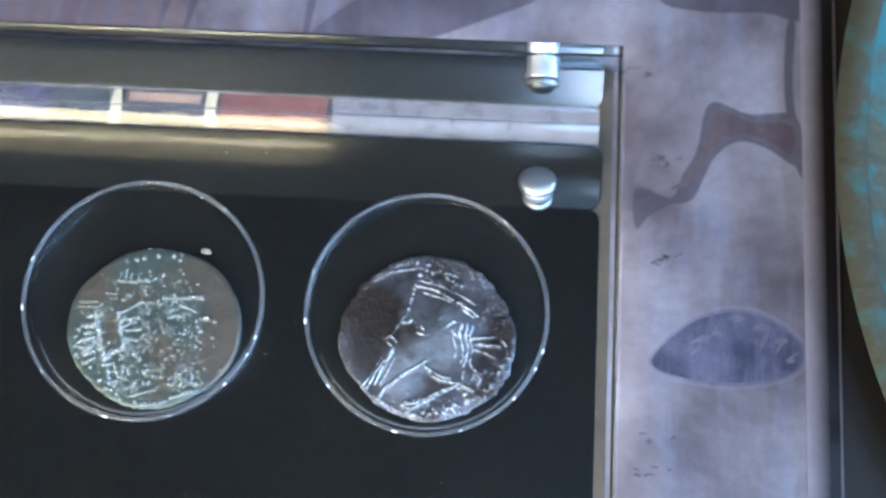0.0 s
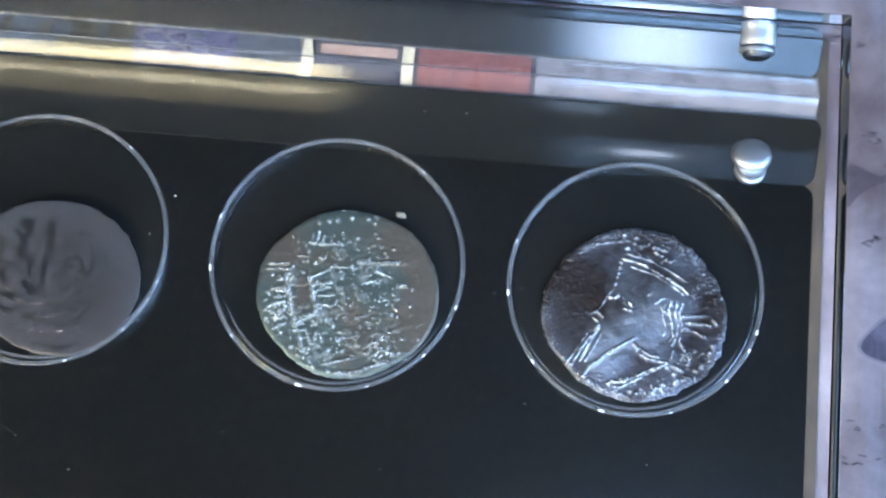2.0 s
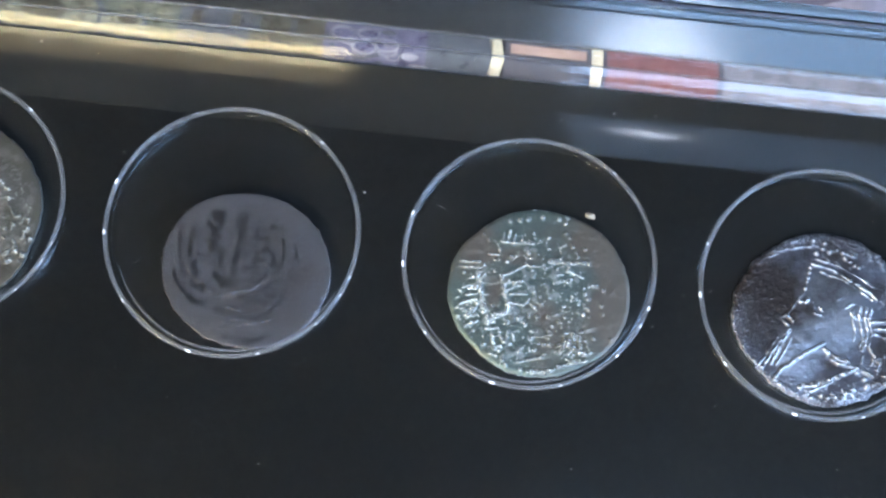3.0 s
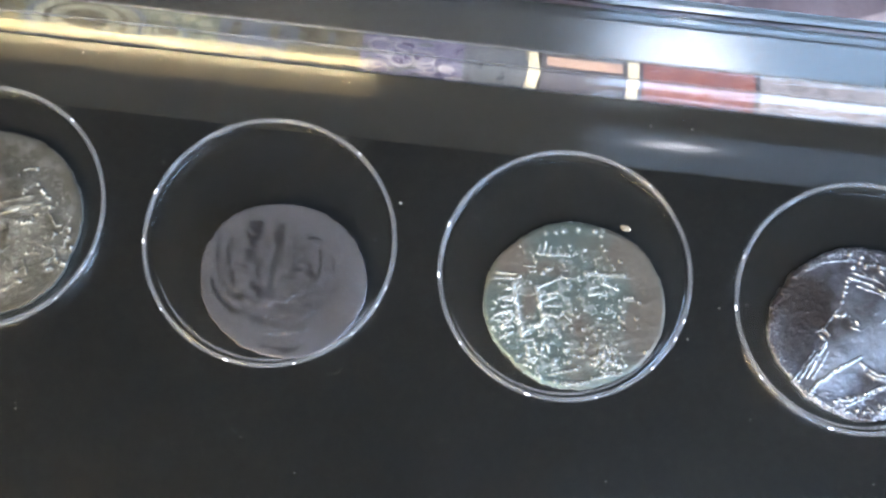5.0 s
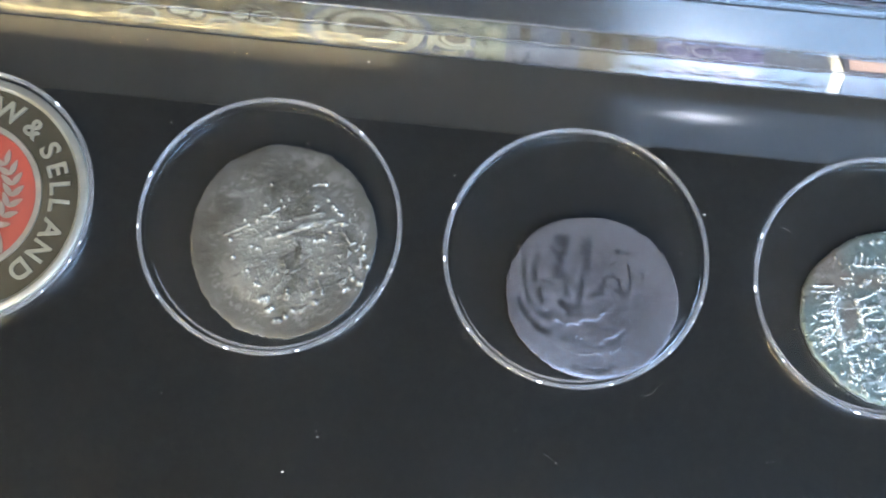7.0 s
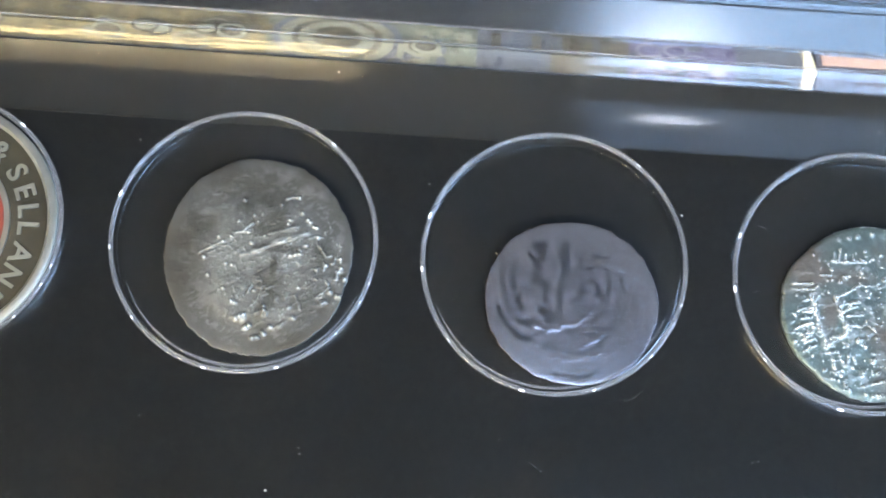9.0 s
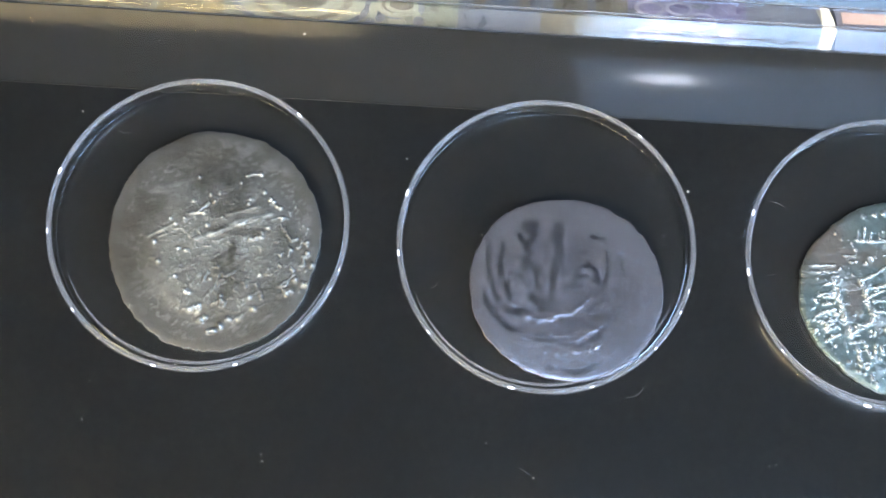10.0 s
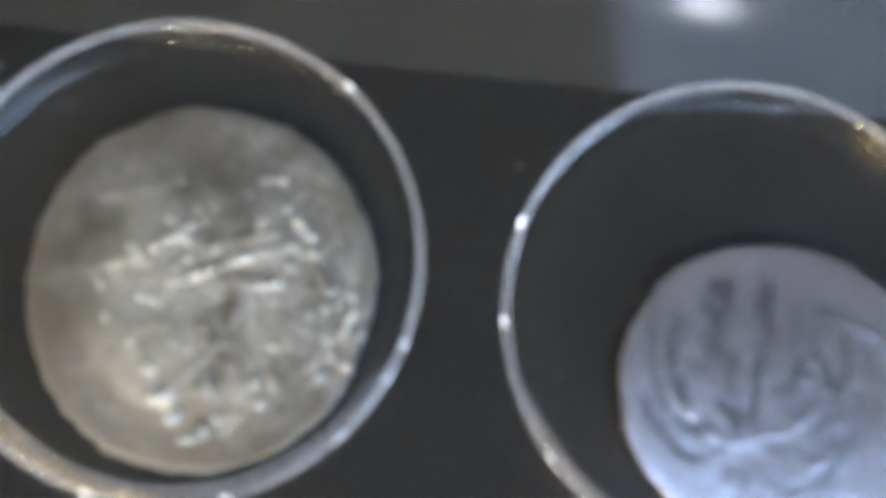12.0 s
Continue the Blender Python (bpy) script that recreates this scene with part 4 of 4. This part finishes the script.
for x, y in [(-1.8, -3.0), (-0.5, -5.0), (1.5, -4.3), (4.1, -4.2)]:
    c.dot(x, y, 0.24, 0.37)
for x, y in [(-3.1, -3.6), (2.1, -2.2), (1.2, -2.5), (-1.2, -3.7), (-0.0, -6.3), (2.4, -6.3), (3.7, -6.4), (5.6, -2.1), (6.3, -4.4), (8.1, -4.3), (6.1, -6.0)]:
    c.dot(x, y, 0.16, 0.29)
for x, y in [(-2.9, -8.2), (-3.3, -7.7), (-1.3, -8.5), (0.1, -8.8), (1.2, -8.7), (-4.6, -7.1), (-5.5, -6.3)]:
    c.dot(x, y, 0.18, 0.34)
for k in range(100):
    a, r = c.rnd.uniform(0, 6.28), 7.2 * math.sqrt(c.rnd.uniform(0.02, 1))
    x, y = r * math.cos(a) - 1.4, r * math.sin(a) * 0.95 - 1.0
    if math.hypot(x + 5.0, y + 0.6) > 1.8:
        c.dot(x, y, c.rnd.uniform(0.1, 0.18), c.rnd.uniform(0.12, 0.34))
c.crust(c.inside(-1.4, -1.0, 7.6, 8.2, 0.2), 0.11, 0.36, cut=0.36, shine=0.8)
c.crust(c.inside(-1.0, -1.0, 8.4, 8.2, 0.3), 0.04, 0.9, cut=0.1, shine=0.15)
c.crust(c.inside(4.2, -5.6, 2.0, 2.0, 0.5), 0.25, 0.4, cut=-0.1)
c.crust(c.inside(-7.6, -1.6, 1.5, 4.2, 0.4), 0.14, 0.4, 1.7, 10, cut=0.1, shine=0.7)
c.blot(8.2, 0.8, 2.6, 7.0, 1.0)
c.blot(5.6, 5.6, 2.6, 3.0, 0.8)
c.blot(-4.9, -0.6, 0.9, 2.2, 0.9)
c.blot(-2.6, 3.6, 3.2, 1.0, 0.7)
c.blot(-7.0, 4.6, 1.8, 2.2, 0.5)
c.blot(0.6, -1.0, 1.4, 2.4, 0.35)
c.blot(-2.0, -5.0, 3.4, 2.0, -0.3)
c.grain(0.05, 1.5)
c.mask = np.clip(1.05 * c.mask, 0, 1)
c.build("bronze_coin", coin_metal("green_bronze", (0.105, 0.135, 0.128), (0.9, 0.93, 0.94), (0.15, 0.13, 0.11), 0.36, 0.8, 120, 0.2, keep=0.7), 1.0,
        "green patinated bronze coin with crusty relief, lying in its capsule", (-31.0, -3.15))

# thin grey coin: flat face with shallow darker hollows and a lobed ridge
c = Relief(9.15, 8.45, 0.022, 23, 0.16, 0.016, dents=((186, 6, 0.014), (150, 8, 0.012), (-130, 10, 0.012), (60, 10, 0.012)))
c.worn = np.clip(c.worn, 0.8, 1.1)
c.line([(-4.1, 5.6), (-3.4, 5.8)], 0.53, 0.2)
c.line([(-3.6, 5.2), (-3.5, 5.1)], 0.58, 0.2)
c.line([(-4.7, 4.6), (-4.0, 4.1), (-3.3, 4.3)], 0.27, 0.2)
c.line([(-3.8, 4.1), (-3.9, 3.4), (-3.4, 3.2)], 0.32, 0.2)
c.line([(-4.5, 2.8), (-3.7, 2.7)], 0.21, 0.2)
c.line([(-4.0, 1.8), (-2.7, 1.8)], 0.44, 0.2)
c.line([(-5.3, 1.1), (-4.2, 1.0)], 0.21, 0.2)
c.line([(-2.9, 0.9), (-2.8, 0.1)], 0.25, 0.2)
c.line([(-1.0, 5.8), (-0.9, 4.1), (-0.9, 2.5)], 0.48, 0.2)
c.line([(-1.1, 2.5), (-1.3, 0.8), (-1.4, -0.9)], 0.38, 0.2)
c.line([(-1.6, 5.2), (-1.6, 4.4)], 0.21, 0.2)
c.line([(-0.6, 2.7), (0.9, 2.8)], 0.17, 0.2)
c.line([(1.0, 1.8), (0.8, 0.9)], 0.34, 0.2)
c.line([(-0.0, 0.3), (1.4, 0.4)], 0.21, 0.2)
c.line([(0.5, -0.3), (1.5, -0.2)], 0.21, 0.2)
c.line([(-7.4, 4.0), (-7.5, 2.1), (-7.1, 0.6), (-6.8, -0.8), (-6.2, -1.3)], 0.23, 0.2)
c.line([(-6.1, 3.7), (-6.4, 2.2), (-6.2, 0.9)], 0.32, 0.2)
c.line([(-5.5, 0.5), (-5.7, -0.2), (-5.2, -1.1)], 0.27, 0.2)
c.line([(-5.7, -2.2), (-4.8, -2.4), (-4.2, -2.8)], 0.25, 0.2)
c.line([(-5.9, -3.5), (-5.1, -3.9), (-4.3, -4.0)], 0.32, 0.2)
c.line([(-7.5, -1.6), (-6.8, -2.6), (-6.1, -3.1)], 0.25, 0.2)
c.line([(-2.5, -4.5), (-0.6, -4.6)], 0.42, 0.2)
c.line([(0.4, -3.5), (1.3, -3.3)], 0.25, 0.2)
c.line([(2.4, -2.5), (3.4, -2.5)], 0.27, 0.2)
c.line([(3.8, -0.5), (2.7, -1.1), (2.1, -2.0)], 0.25, 0.2)
c.line([(2.3, -0.1), (1.6, -1.0)], 0.21, 0.2)
c.line([(4.5, -1.6), (3.8, -3.0), (2.7, -4.4)], 0.25, 0.2)
c.line([(2.3, 1.0), (3.1, 0.5), (3.8, 1.3)], 0.21, 0.2)
c.line([(-2.5, -2.1), (-1.4, -1.9)], 0.27, 0.2)
c.line([(1.4, -2.6), (0.8, -3.2), (-0.1, -3.1)], 0.23, 0.2)
c.line([(-3.9, 2.2), (-2.9, 1.5)], 0.5, 0.2)
c.line([(-3.3, -0.9), (-2.2, -1.6), (-1.2, -1.5)], 0.42, 0.2)
c.line([(0.5, -0.9), (1.1, -1.1)], 0.4, 0.2)
c.line([(-0.3, -3.0), (1.0, -3.3), (2.4, -3.2)], 0.4, 0.17)
c.line([(-7.6, -0.9), (-7.3, -1.9), (-6.4, -2.2)], 0.22, 0.2)
c.line([(-5.0, -2.4), (-4.3, -2.2)], 0.3, 0.2)
c.line([(4.9, 0.8), (4.6, -0.4), (3.6, -0.9)], 0.22, 0.18)
c.line([(1.9, 2.6), (2.6, 1.9), (2.9, 0.9)], 0.3, 0.15)
c.line([(2.0, 4.9), (3.4, 4.7)], 0.5, 0.11)
c.line([(3.5, 3.7), (3.8, 2.2), (3.6, 0.7), (2.7, -0.5)], 0.22, 0.18)
c.line([(4.9, 3.2), (5.3, 1.6)], 0.22, 0.16)
c.line([(5.6, 0.2), (5.2, -1.4), (4.5, -2.6)], 0.2, 0.16)
for y in (3.6, 2.1, 1.2):
    c.line([(0.6, y), (1.8, y + 0.1)], 0.2, 0.17)
c.line([(-0.6, -5.1), (1.4, -5.1), (3.2, -4.2)], 0.2, 0.16)
c.line([(0.6, 4.6), (0.7, 3.6)], 0.35, 0.11)
c.line([(-1.4, -7.3), (1.2, -7.6), (3.0, -6.9)], 0.35, 0.11)
hollows = np.clip(c.mask * np.clip(1.0 + 0.5 * c.noise_field(1.0), 0.55, 1.2), 0, 1)
hollows = np.clip((hollows - 0.24) / 0.22, 0, 1) * np.clip(0.9 + 0.5 * c.noise_field(2.0), 0.6, 1)
hollows = np.maximum(hollows, 0.5 * np.clip((c.noise_field(0.7) - 0.12) / 0.15, 0, 1) * c.inside(-0.6, -0.4, 7.6, 7.0, 0.3))
c.h[:] = 0
c.mask[:] = 0
# raised lobed border, lower arc and bright dots
c.line([(-5.7, -1.2), (-4.4, -1.8), (-3.6, -2.7), (-2.5, -3.0), (-1.4, -2.8), (-1.0, -2.4), (0.5, -2.2), (1.2, -1.5), (1.8, -0.9)], 0.2, 0.03)
c.line([(-6.8, 3.7), (-6.9, 2.2), (-6.6, 0.7), (-6.2, -0.6), (-5.7, -1.2)], 0.22, 0.012)
c.line([(-5.3, 3.0), (-5.6, 1.5), (-4.8, -0.5), (-4.3, -1.1)], 0.2, 0.012)
c.line([(3.7, 4.5), (5.0, 4.0), (6.5, 3.3)], 0.34, 0.02)
c.line([(1.2, -4.5), (2.7, -3.6), (3.8, -2.5)], 0.2, 0.02)
for x, y in [(0.9, -5.7), (1.3, -5.6), (2.3, -5.4), (3.0, -5.1), (-0.9, -4.3), (-1.4, -4.1)]:
    c.dot(x, y, 0.17, 0.07)
for x, y in [(0.1, -5.9), (-0.8, -6.0), (-1.9, -5.8), (-1.7, -5.0), (-0.4, -4.4)]:
    c.dot(x, y, 0.14, 0.05)
c.h -= 0.005 * hollows
c.mask = hollows
c.blot(-1.4, -4.4, 5.0, 0.8, 0.3)
c.blot(0.6, -3.8, 1.6, 1.2, 0.5)
c.grain(0.004, 1.4)
c.build("grey_coin", coin_metal("dull_silver", (0.19, 0.18, 0.192), (0.052, 0.049, 0.054), (0.145, 0.132, 0.138), 0.2, 0.85, 260, 0.24, 0.06), 0.55,
        "thin dull grey coin with flat worn relief, lying in its capsule", (-62.75, -4.05), (4, 3.5), 0.66, 0.04)

# large pale coin: granular relief in a broad blank border
c = Relief(9.6, 10.45, 0.02, 31, 0.1, 0.018, dents=((136, 10, -0.02), (100, 16, -0.012), (-60, 18, 0.02), (-10, 12, 0.01)))
c.line([(-1.8, -0.1), (0.4, 0.8), (1.8, 1.7), (3.2, 2.1), (5.0, 2.6)], 0.24, 0.12)
c.line([(-0.5, 0.4), (1.4, 1.2), (2.5, 1.7)], 0.2, 0.14)
c.line([(0.9, 2.4), (2.4, 2.8), (3.8, 3.3)], 0.16, 0.1)
c.line([(-6.3, 4.2), (-3.8, 5.0), (-1.6, 5.8), (0.9, 7.1)], 0.3, 0.02)
c.line([(-6.0, 0.0), (-4.8, 0.7), (-3.7, 1.2)], 0.14, 0.1)
c.line([(-2.4, 2.3), (-1.6, 2.4), (-1.0, 2.6)], 0.13, 0.14)
c.line([(-1.7, 2.5), (-0.8, 3.4)], 0.13, 0.14)
c.line([(2.5, 6.2), (3.1, 6.4), (3.7, 6.5)], 0.14, 0.12)
c.line([(6.6, 0.8), (7.0, 0.3), (7.5, 0.5)], 0.13, 0.16)
c.line([(5.1, 2.1), (5.8, 2.4), (6.5, 2.3)], 0.13, 0.1)
c.line([(4.1, -3.9), (4.5, -4.5), (4.7, -5.3)], 0.14, 0.1)
c.line([(0.3, -2.2), (0.7, -3.1), (0.4, -4.4)], 0.13, 0.1)
c.line([(1.6, -3.2), (1.0, -3.7)], 0.13, 0.1)
c.line([(-1.5, 0.7), (-0.9, 0.0)], 0.12, 0.1)
c.line([(-5.0, 0.9), (-4.5, 0.3), (-5.1, 0.0)], 0.12, 0.08)
c.line([(-3.0, 0.8), (-2.3, 0.2)], 0.12, 0.08)
for x, y in [(2.7, 0.3), (3.3, 0.2), (3.8, 0.3), (4.2, 0.4), (4.3, 0.8), (4.8, 1.4)]:
    c.dot(x, y, 0.21, 0.34)
for x, y in [(4.2, 4.7), (4.8, 4.1), (5.1, 3.8), (5.4, 3.4), (5.8, 3.3), (6.0, 2.3), (8.4, 0.2), (8.5, -0.8)]:
    c.dot(x, y, 0.19, 0.28)
for x, y in [(6.9, -4.6), (7.2, -4.4), (8.3, -3.7), (8.7, -3.8), (7.6, -3.3), (9.0, -1.9)]:
    c.dot(x, y, 0.22, 0.34)
for x, y in [(-5.0, -2.3), (-5.5, -0.5), (-3.7, -3.8), (-3.3, -3.6), (-2.3, -4.9), (-1.9, -5.0)]:
    c.dot(x, y, 0.20, 0.30)
for x, y in [(-1.7, -6.5), (-1.3, -6.3), (-0.9, -6.2), (-0.7, -7.5), (-0.3, -7.2), (0.2, -8.5), (0.6, -8.4)]:
    c.dot(x, y, 0.22, 0.34)
for x, y in [(1.2, -7.9), (1.9, -7.3), (1.0, -5.2), (1.1, -5.6), (4.1, -6.2), (3.6, -5.2)]:
    c.dot(x, y, 0.22, 0.34)
for x, y in [(0.5, 2.1), (-0.8, 1.3), (2.1, 1.5), (-1.2, 2.4), (0.1, 4.4), (2.0, 5.5), (3.8, 6.4), (2.9, 3.9), (2.8, 3.5), (4.4, -3.1), (5.1, -2.5), (7.0, -0.6), (-0.1, -3.7)]:
    c.dot(x, y, 0.17, 0.23)
for x, y in [(-3.2, -1.0), (-2.6, -1.2), (-3.7, 1.2), (-4.2, 1.7), (-2.9, 1.8), (-0.7, 4.2), (-1.9, 5.8), (-2.3, 3.5), (-0.3, 3.5)]:
    c.dot(x, y, 0.17, 0.23)
for k in range(60):
    a, r = c.rnd.uniform(0, 6.28), 5.6 * math.sqrt(c.rnd.uniform(0, 1))
    c.dot(r * math.cos(a) + 0.6, r * math.sin(a) - 0.8, c.rnd.uniform(0.07, 0.14), c.rnd.uniform(0.03, 0.1))
c.add((np.hypot((c.x - 0.6) / 6.6, (c.y + 0.6) / 6.8)) ** 4, 1.0, 0.2, 0.16, True)
face = c.inside(1.0, -1.0, 7.2, 7.8, 0.3)
c.crust(face, 0.035, 0.42, 1.2, 27, cut=0.2, shine=0.3)
c.crust(face, 0.06, 1.4, 2.4, 27, cut=0.1, shine=0.12)
c.crust(face, 0.018, 0.26, 1.3, 27, cut=0.15, shine=0.35)
c.crust(c.inside(0, 0, 9.6, 10.2, 0.15), 0.012, 0.3, 1.5, 30, cut=0.1, shine=0.15)
c.crust(c.inside(0.6, -5.4, 5.4, 3.6, 0.4), 0.06, 0.6, 1.6, 70, cut=0.2, shine=0.35)
c.crust(c.inside(7.2, -0.6, 1.9, 6.0, 0.4), 0.09, 0.5, 1.3, 75, cut=0.15, shine=0.5)
c.crust(c.inside(0, 0, 9.6, 10.2, 0.1), 0.02, 1.1, 1.4, 30, cut=0.1, shine=0.12)
c.blot(-1.2, 7.2, 4.6, 2.0, 0.6)
c.blot(1.2, 0.9, 2.6, 0.45, 0.8)
c.blot(1.7, -0.9, 0.4, 1.0, 1.0)
c.blot(-7.0, -1.5, 2.2, 5.0, 0.45)
c.blot(5.5, -7.5, 3.0, 1.6, 0.4)
c.blot(0.0, -4.0, 2.6, 2.0, 0.3)
c.blot(-5.0, 5.0, 2.4, 1.2, -0.3)
c.blot(4.6, -1.6, 2.0, 2.2, -0.5)
c.grain(0.03, 3.0)
c.mask = np.clip(1.15 * c.mask, 0, 1)
c.build("pale_coin", coin_metal("dusty_silver", (0.068, 0.067, 0.062), (0.42, 0.44, 0.43), (0.044, 0.041, 0.034), 0.5, 0.75, 260, 0.28, 0.12, keep=0.5), 1.05,
        "large pale grey coin with granular relief, lying in its capsule", (-95.3, -1.25), drop=0.06)

# ---- dealer's token ----
token = new("advertising_token")
token.location = (RING_X[4] * MM, 0, (FLOOR + 0.22) * MM)
tagged(token, "black token with silver rim, red centre and raised pale lettering", "token")
SILVER = plain("dull_silver_rim", (0.25, 0.243, 0.21), 0.34, 0.7, colour2=(0.19, 0.185, 0.16), scale=300, bump=0.1)
ENAMEL = plain("black_enamel", (0.02, 0.018, 0.012), 0.2, colour2=(0.035, 0.03, 0.02), scale=200)
RED_ENAMEL = plain("red_enamel", (0.15, 0.024, 0.015), 0.35, colour2=(0.12, 0.02, 0.012), scale=250)
part("field", lathe([(0.01, 0), (12.4, 0), (12.4, 1.1), (0.01, 1.1)], 128), ENAMEL, token, "black enamel field")
part("rim", lathe([(12.1, 0), (13.1, 0), (13.15, 1.3), (12.9, 1.5), (12.4, 1.5), (12.1, 1.2)], 128), SILVER, token, "silver rim", True)
part("inner_ring", lathe([(7.7, 1.0), (8.35, 1.0), (8.3, 1.3), (7.75, 1.3)], 128), SILVER, token, "pale inner ring", True)
part("centre", lathe([(0.01, 1.05), (7.7, 1.05), (7.7, 1.2), (0.01, 1.2)], 96), RED_ENAMEL, token, "red centre disc")
for side in (-1, 1):
    for k in range(7):
        a = radians(38 - 13 * k) if side > 0 else radians(142 + 13 * k)
        x, y = 5.2 * math.cos(a), 5.2 * math.sin(a) + 0.6
        for lean in (-40, 40):
            b = math.degrees(a) + 90 * side + lean
            cb, sb = math.cos(radians(b)), math.sin(radians(b))
            leaf = smooth_path([(0, 0), (0.7, 0.32), (1.7, 0.0), (0.7, -0.32)], 4)
            part("leaf", prism([(x + u * cb - v * sb, y + u * sb + v * cb) for u, v in leaf], 1.15, 1.34), SILVER, token)
part("emblem", prism(smooth_path([(-3.2, -1.8), (0, -0.6), (3.0, -1.6), (4.8, -3.6), (5.2, -5.6), (3.2, -5.0), (0, -6.4), (-3.4, -5.4), (-4.8, -4.0)]), 1.15, 1.34), SILVER, token, "pale plain emblem")


def letter(ch, angle, size, radius):
    cu = bpy.data.curves.new("letter", "FONT")
    cu.body, cu.size, cu.extrude, cu.offset = ch, size, 0.12, 0.06
    cu.align_x, cu.align_y = "CENTER", "CENTER"
    tmp = bpy.data.objects.new("letter", cu)
    me = bpy.data.meshes.new_from_object(tmp)
    me.transform(Matrix.Scale(MM, 4))
    me.materials.clear()
    me.materials.append(SILVER)
    bpy.data.objects.remove(tmp)
    ob = new("letter", me)
    a = radians(angle)
    ob.matrix_world = pose(radius * math.cos(a) * MM, radius * math.sin(a) * MM, 1.2 * MM, 0, 0, angle - 90)
    ob.parent = token
    return ob


for ch, a, size in (("W", 71, 3.1), ("&", 52, 2.9), ("S", 35, 3.0), ("E", 22.5, 2.9), ("L", 11, 2.9), ("L", 0.5, 2.9), ("A", -15, 3.0), ("N", -29, 2.9), ("D", -44, 2.9)):
    letter(ch, a, size, 10.1)

# ---- dust ----
def flecks(name, count, seed, z, label, x0=-118, x1=18, y0=-32, y1=19, big=0.11):
    r = random.Random(seed)
    bm = bmesh.new()
    for _ in range(count):
        x, y, s = r.uniform(x0, x1), r.uniform(y0, y1), big * r.uniform(0.25, 1.0) ** 2 + 0.02
        u = max(0.0, (y - 13.2) / 6.8)
        zz = z + 1.8 * u + 0.85 * u * u
        m = Matrix.Translation((x, y, zz + s * 0.4)) @ pose(0, 0, 0, r.uniform(0, 90), r.uniform(0, 90), r.uniform(0, 360)) @ Matrix.Diagonal((s * r.uniform(0.6, 1.8), s, s * 0.5, 1))
        bmesh.ops.create_icosphere(bm, subdivisions=1, radius=1.0, matrix=m)
    return tagged(link_mesh(name, bm, DUST), label, "dust", "", "stuff")


def speck(x, y, size):
    """One coarse pale speck, resting on the panel or the bent edge."""
    r = random.Random(int(x * 31 + y * 17))
    bm = bmesh.new()
    bmesh.ops.create_icosphere(bm, subdivisions=1, radius=size)
    u = max(0.0, (y - 13.2) / 6.8)
    inside = min(math.hypot(x - q, y) for q in RING_X) < 13
    for v in bm.verts:
        v.co = Vector((v.co.x * 1.3, v.co.y, v.co.z * 0.6)) * r.uniform(0.7, 1.2) + Vector((x, y, FLOOR + 0.5 * size + 1.8 * u + 0.85 * u * u + (0.2 if inside else 0.0)))
    return tagged(link_mesh("dust_speck", bm, DUST), "pale speck of dust on the black panel", "dust speck", "specks on the panel")


for x, y, size in ((-51.2, 6.2, 0.13), (-88.5, 18.9, 0.13), (-92.6, -24.8, 0.13), (-18.2, -5.4, 0.08), (-19.2, -7.7, 0.08), (5.5, 10.4, 0.08), (-15.0, -1.6, 0.08), (19.6, -10.2, 0.08), (2.2, 11.1, 0.08), (-12.1, -0.9, 0.08), (2.6, -18.7, 0.08), (-65.1, -21.3, 0.08), (-53.5, 1.7, 0.08), (-69.5, -18.4, 0.08), (-89.7, -20.4, 0.08)):
    speck(x, y, size)
flecks("dust", 60, 5, FLOOR, "pale dust specks scattered on the black panel")


def lint(x, y, length, turn, name="lint_fibre", width=0.028):
    """A short curled fibre lying on the panel."""
    r = random.Random(int(x * 10 + y * 100))
    bm = bmesh.new()
    prev = None
    a, px, py = radians(turn), x, y
    ground = FLOOR + (0.21 if min(math.hypot(x - q, y) for q in RING_X) < 13 else 0.0)
    for k in range(9):
        ring = [bm.verts.new((px - math.sin(a) * width * math.cos(q), py + math.cos(a) * width * math.cos(q), ground + width + width * math.sin(q))) for q in (0.0, 2.1, 4.2)]
        if prev:
            for i in range(3):
                bm.faces.new((prev[i], prev[(i + 1) % 3], ring[(i + 1) % 3], ring[i]))
        else:
            bm.faces.new(ring)
        prev = ring
        px, py, a = px + math.cos(a) * length / 8, py + math.sin(a) * length / 8, a + r.uniform(-0.35, 0.35)
    bm.faces.new(prev[::-1])
    return tagged(link_mesh(name, bm, LINT, None, "", True), "grey lint fibre lying on the black panel", "lint", "lint on the panel")


for x, y, l, t in ((-42.0, 5.2, 1.2, 160), (-57.0, -13.6, 2.2, -8), (-66.4, -20.5, 1.0, -25), (-75.2, -4.5, 1.0, 35), (-43.6, -1.6, 0.9, 10), (-2.0, 9.5, 0.8, 20), (-105.5, 9.0, 1.4, -35), (8.0, -18.0, 0.8, 50)):
    lint(x, y, l, t)
crumb = bmesh.new()
bmesh.ops.create_icosphere(crumb, subdivisions=2, radius=0.38)
rnd = random.Random(12)
for v in crumb.verts:
    v.co = Vector((v.co.x * 1.5, v.co.y, v.co.z * 0.7)) * rnd.uniform(0.7, 1.2) + Vector((-26.0, 6.1, FLOOR + 0.4))
tagged(link_mesh("crumb", crumb, CRUMB), "tan crumb on the panel beside the bronze coin", "crumb")
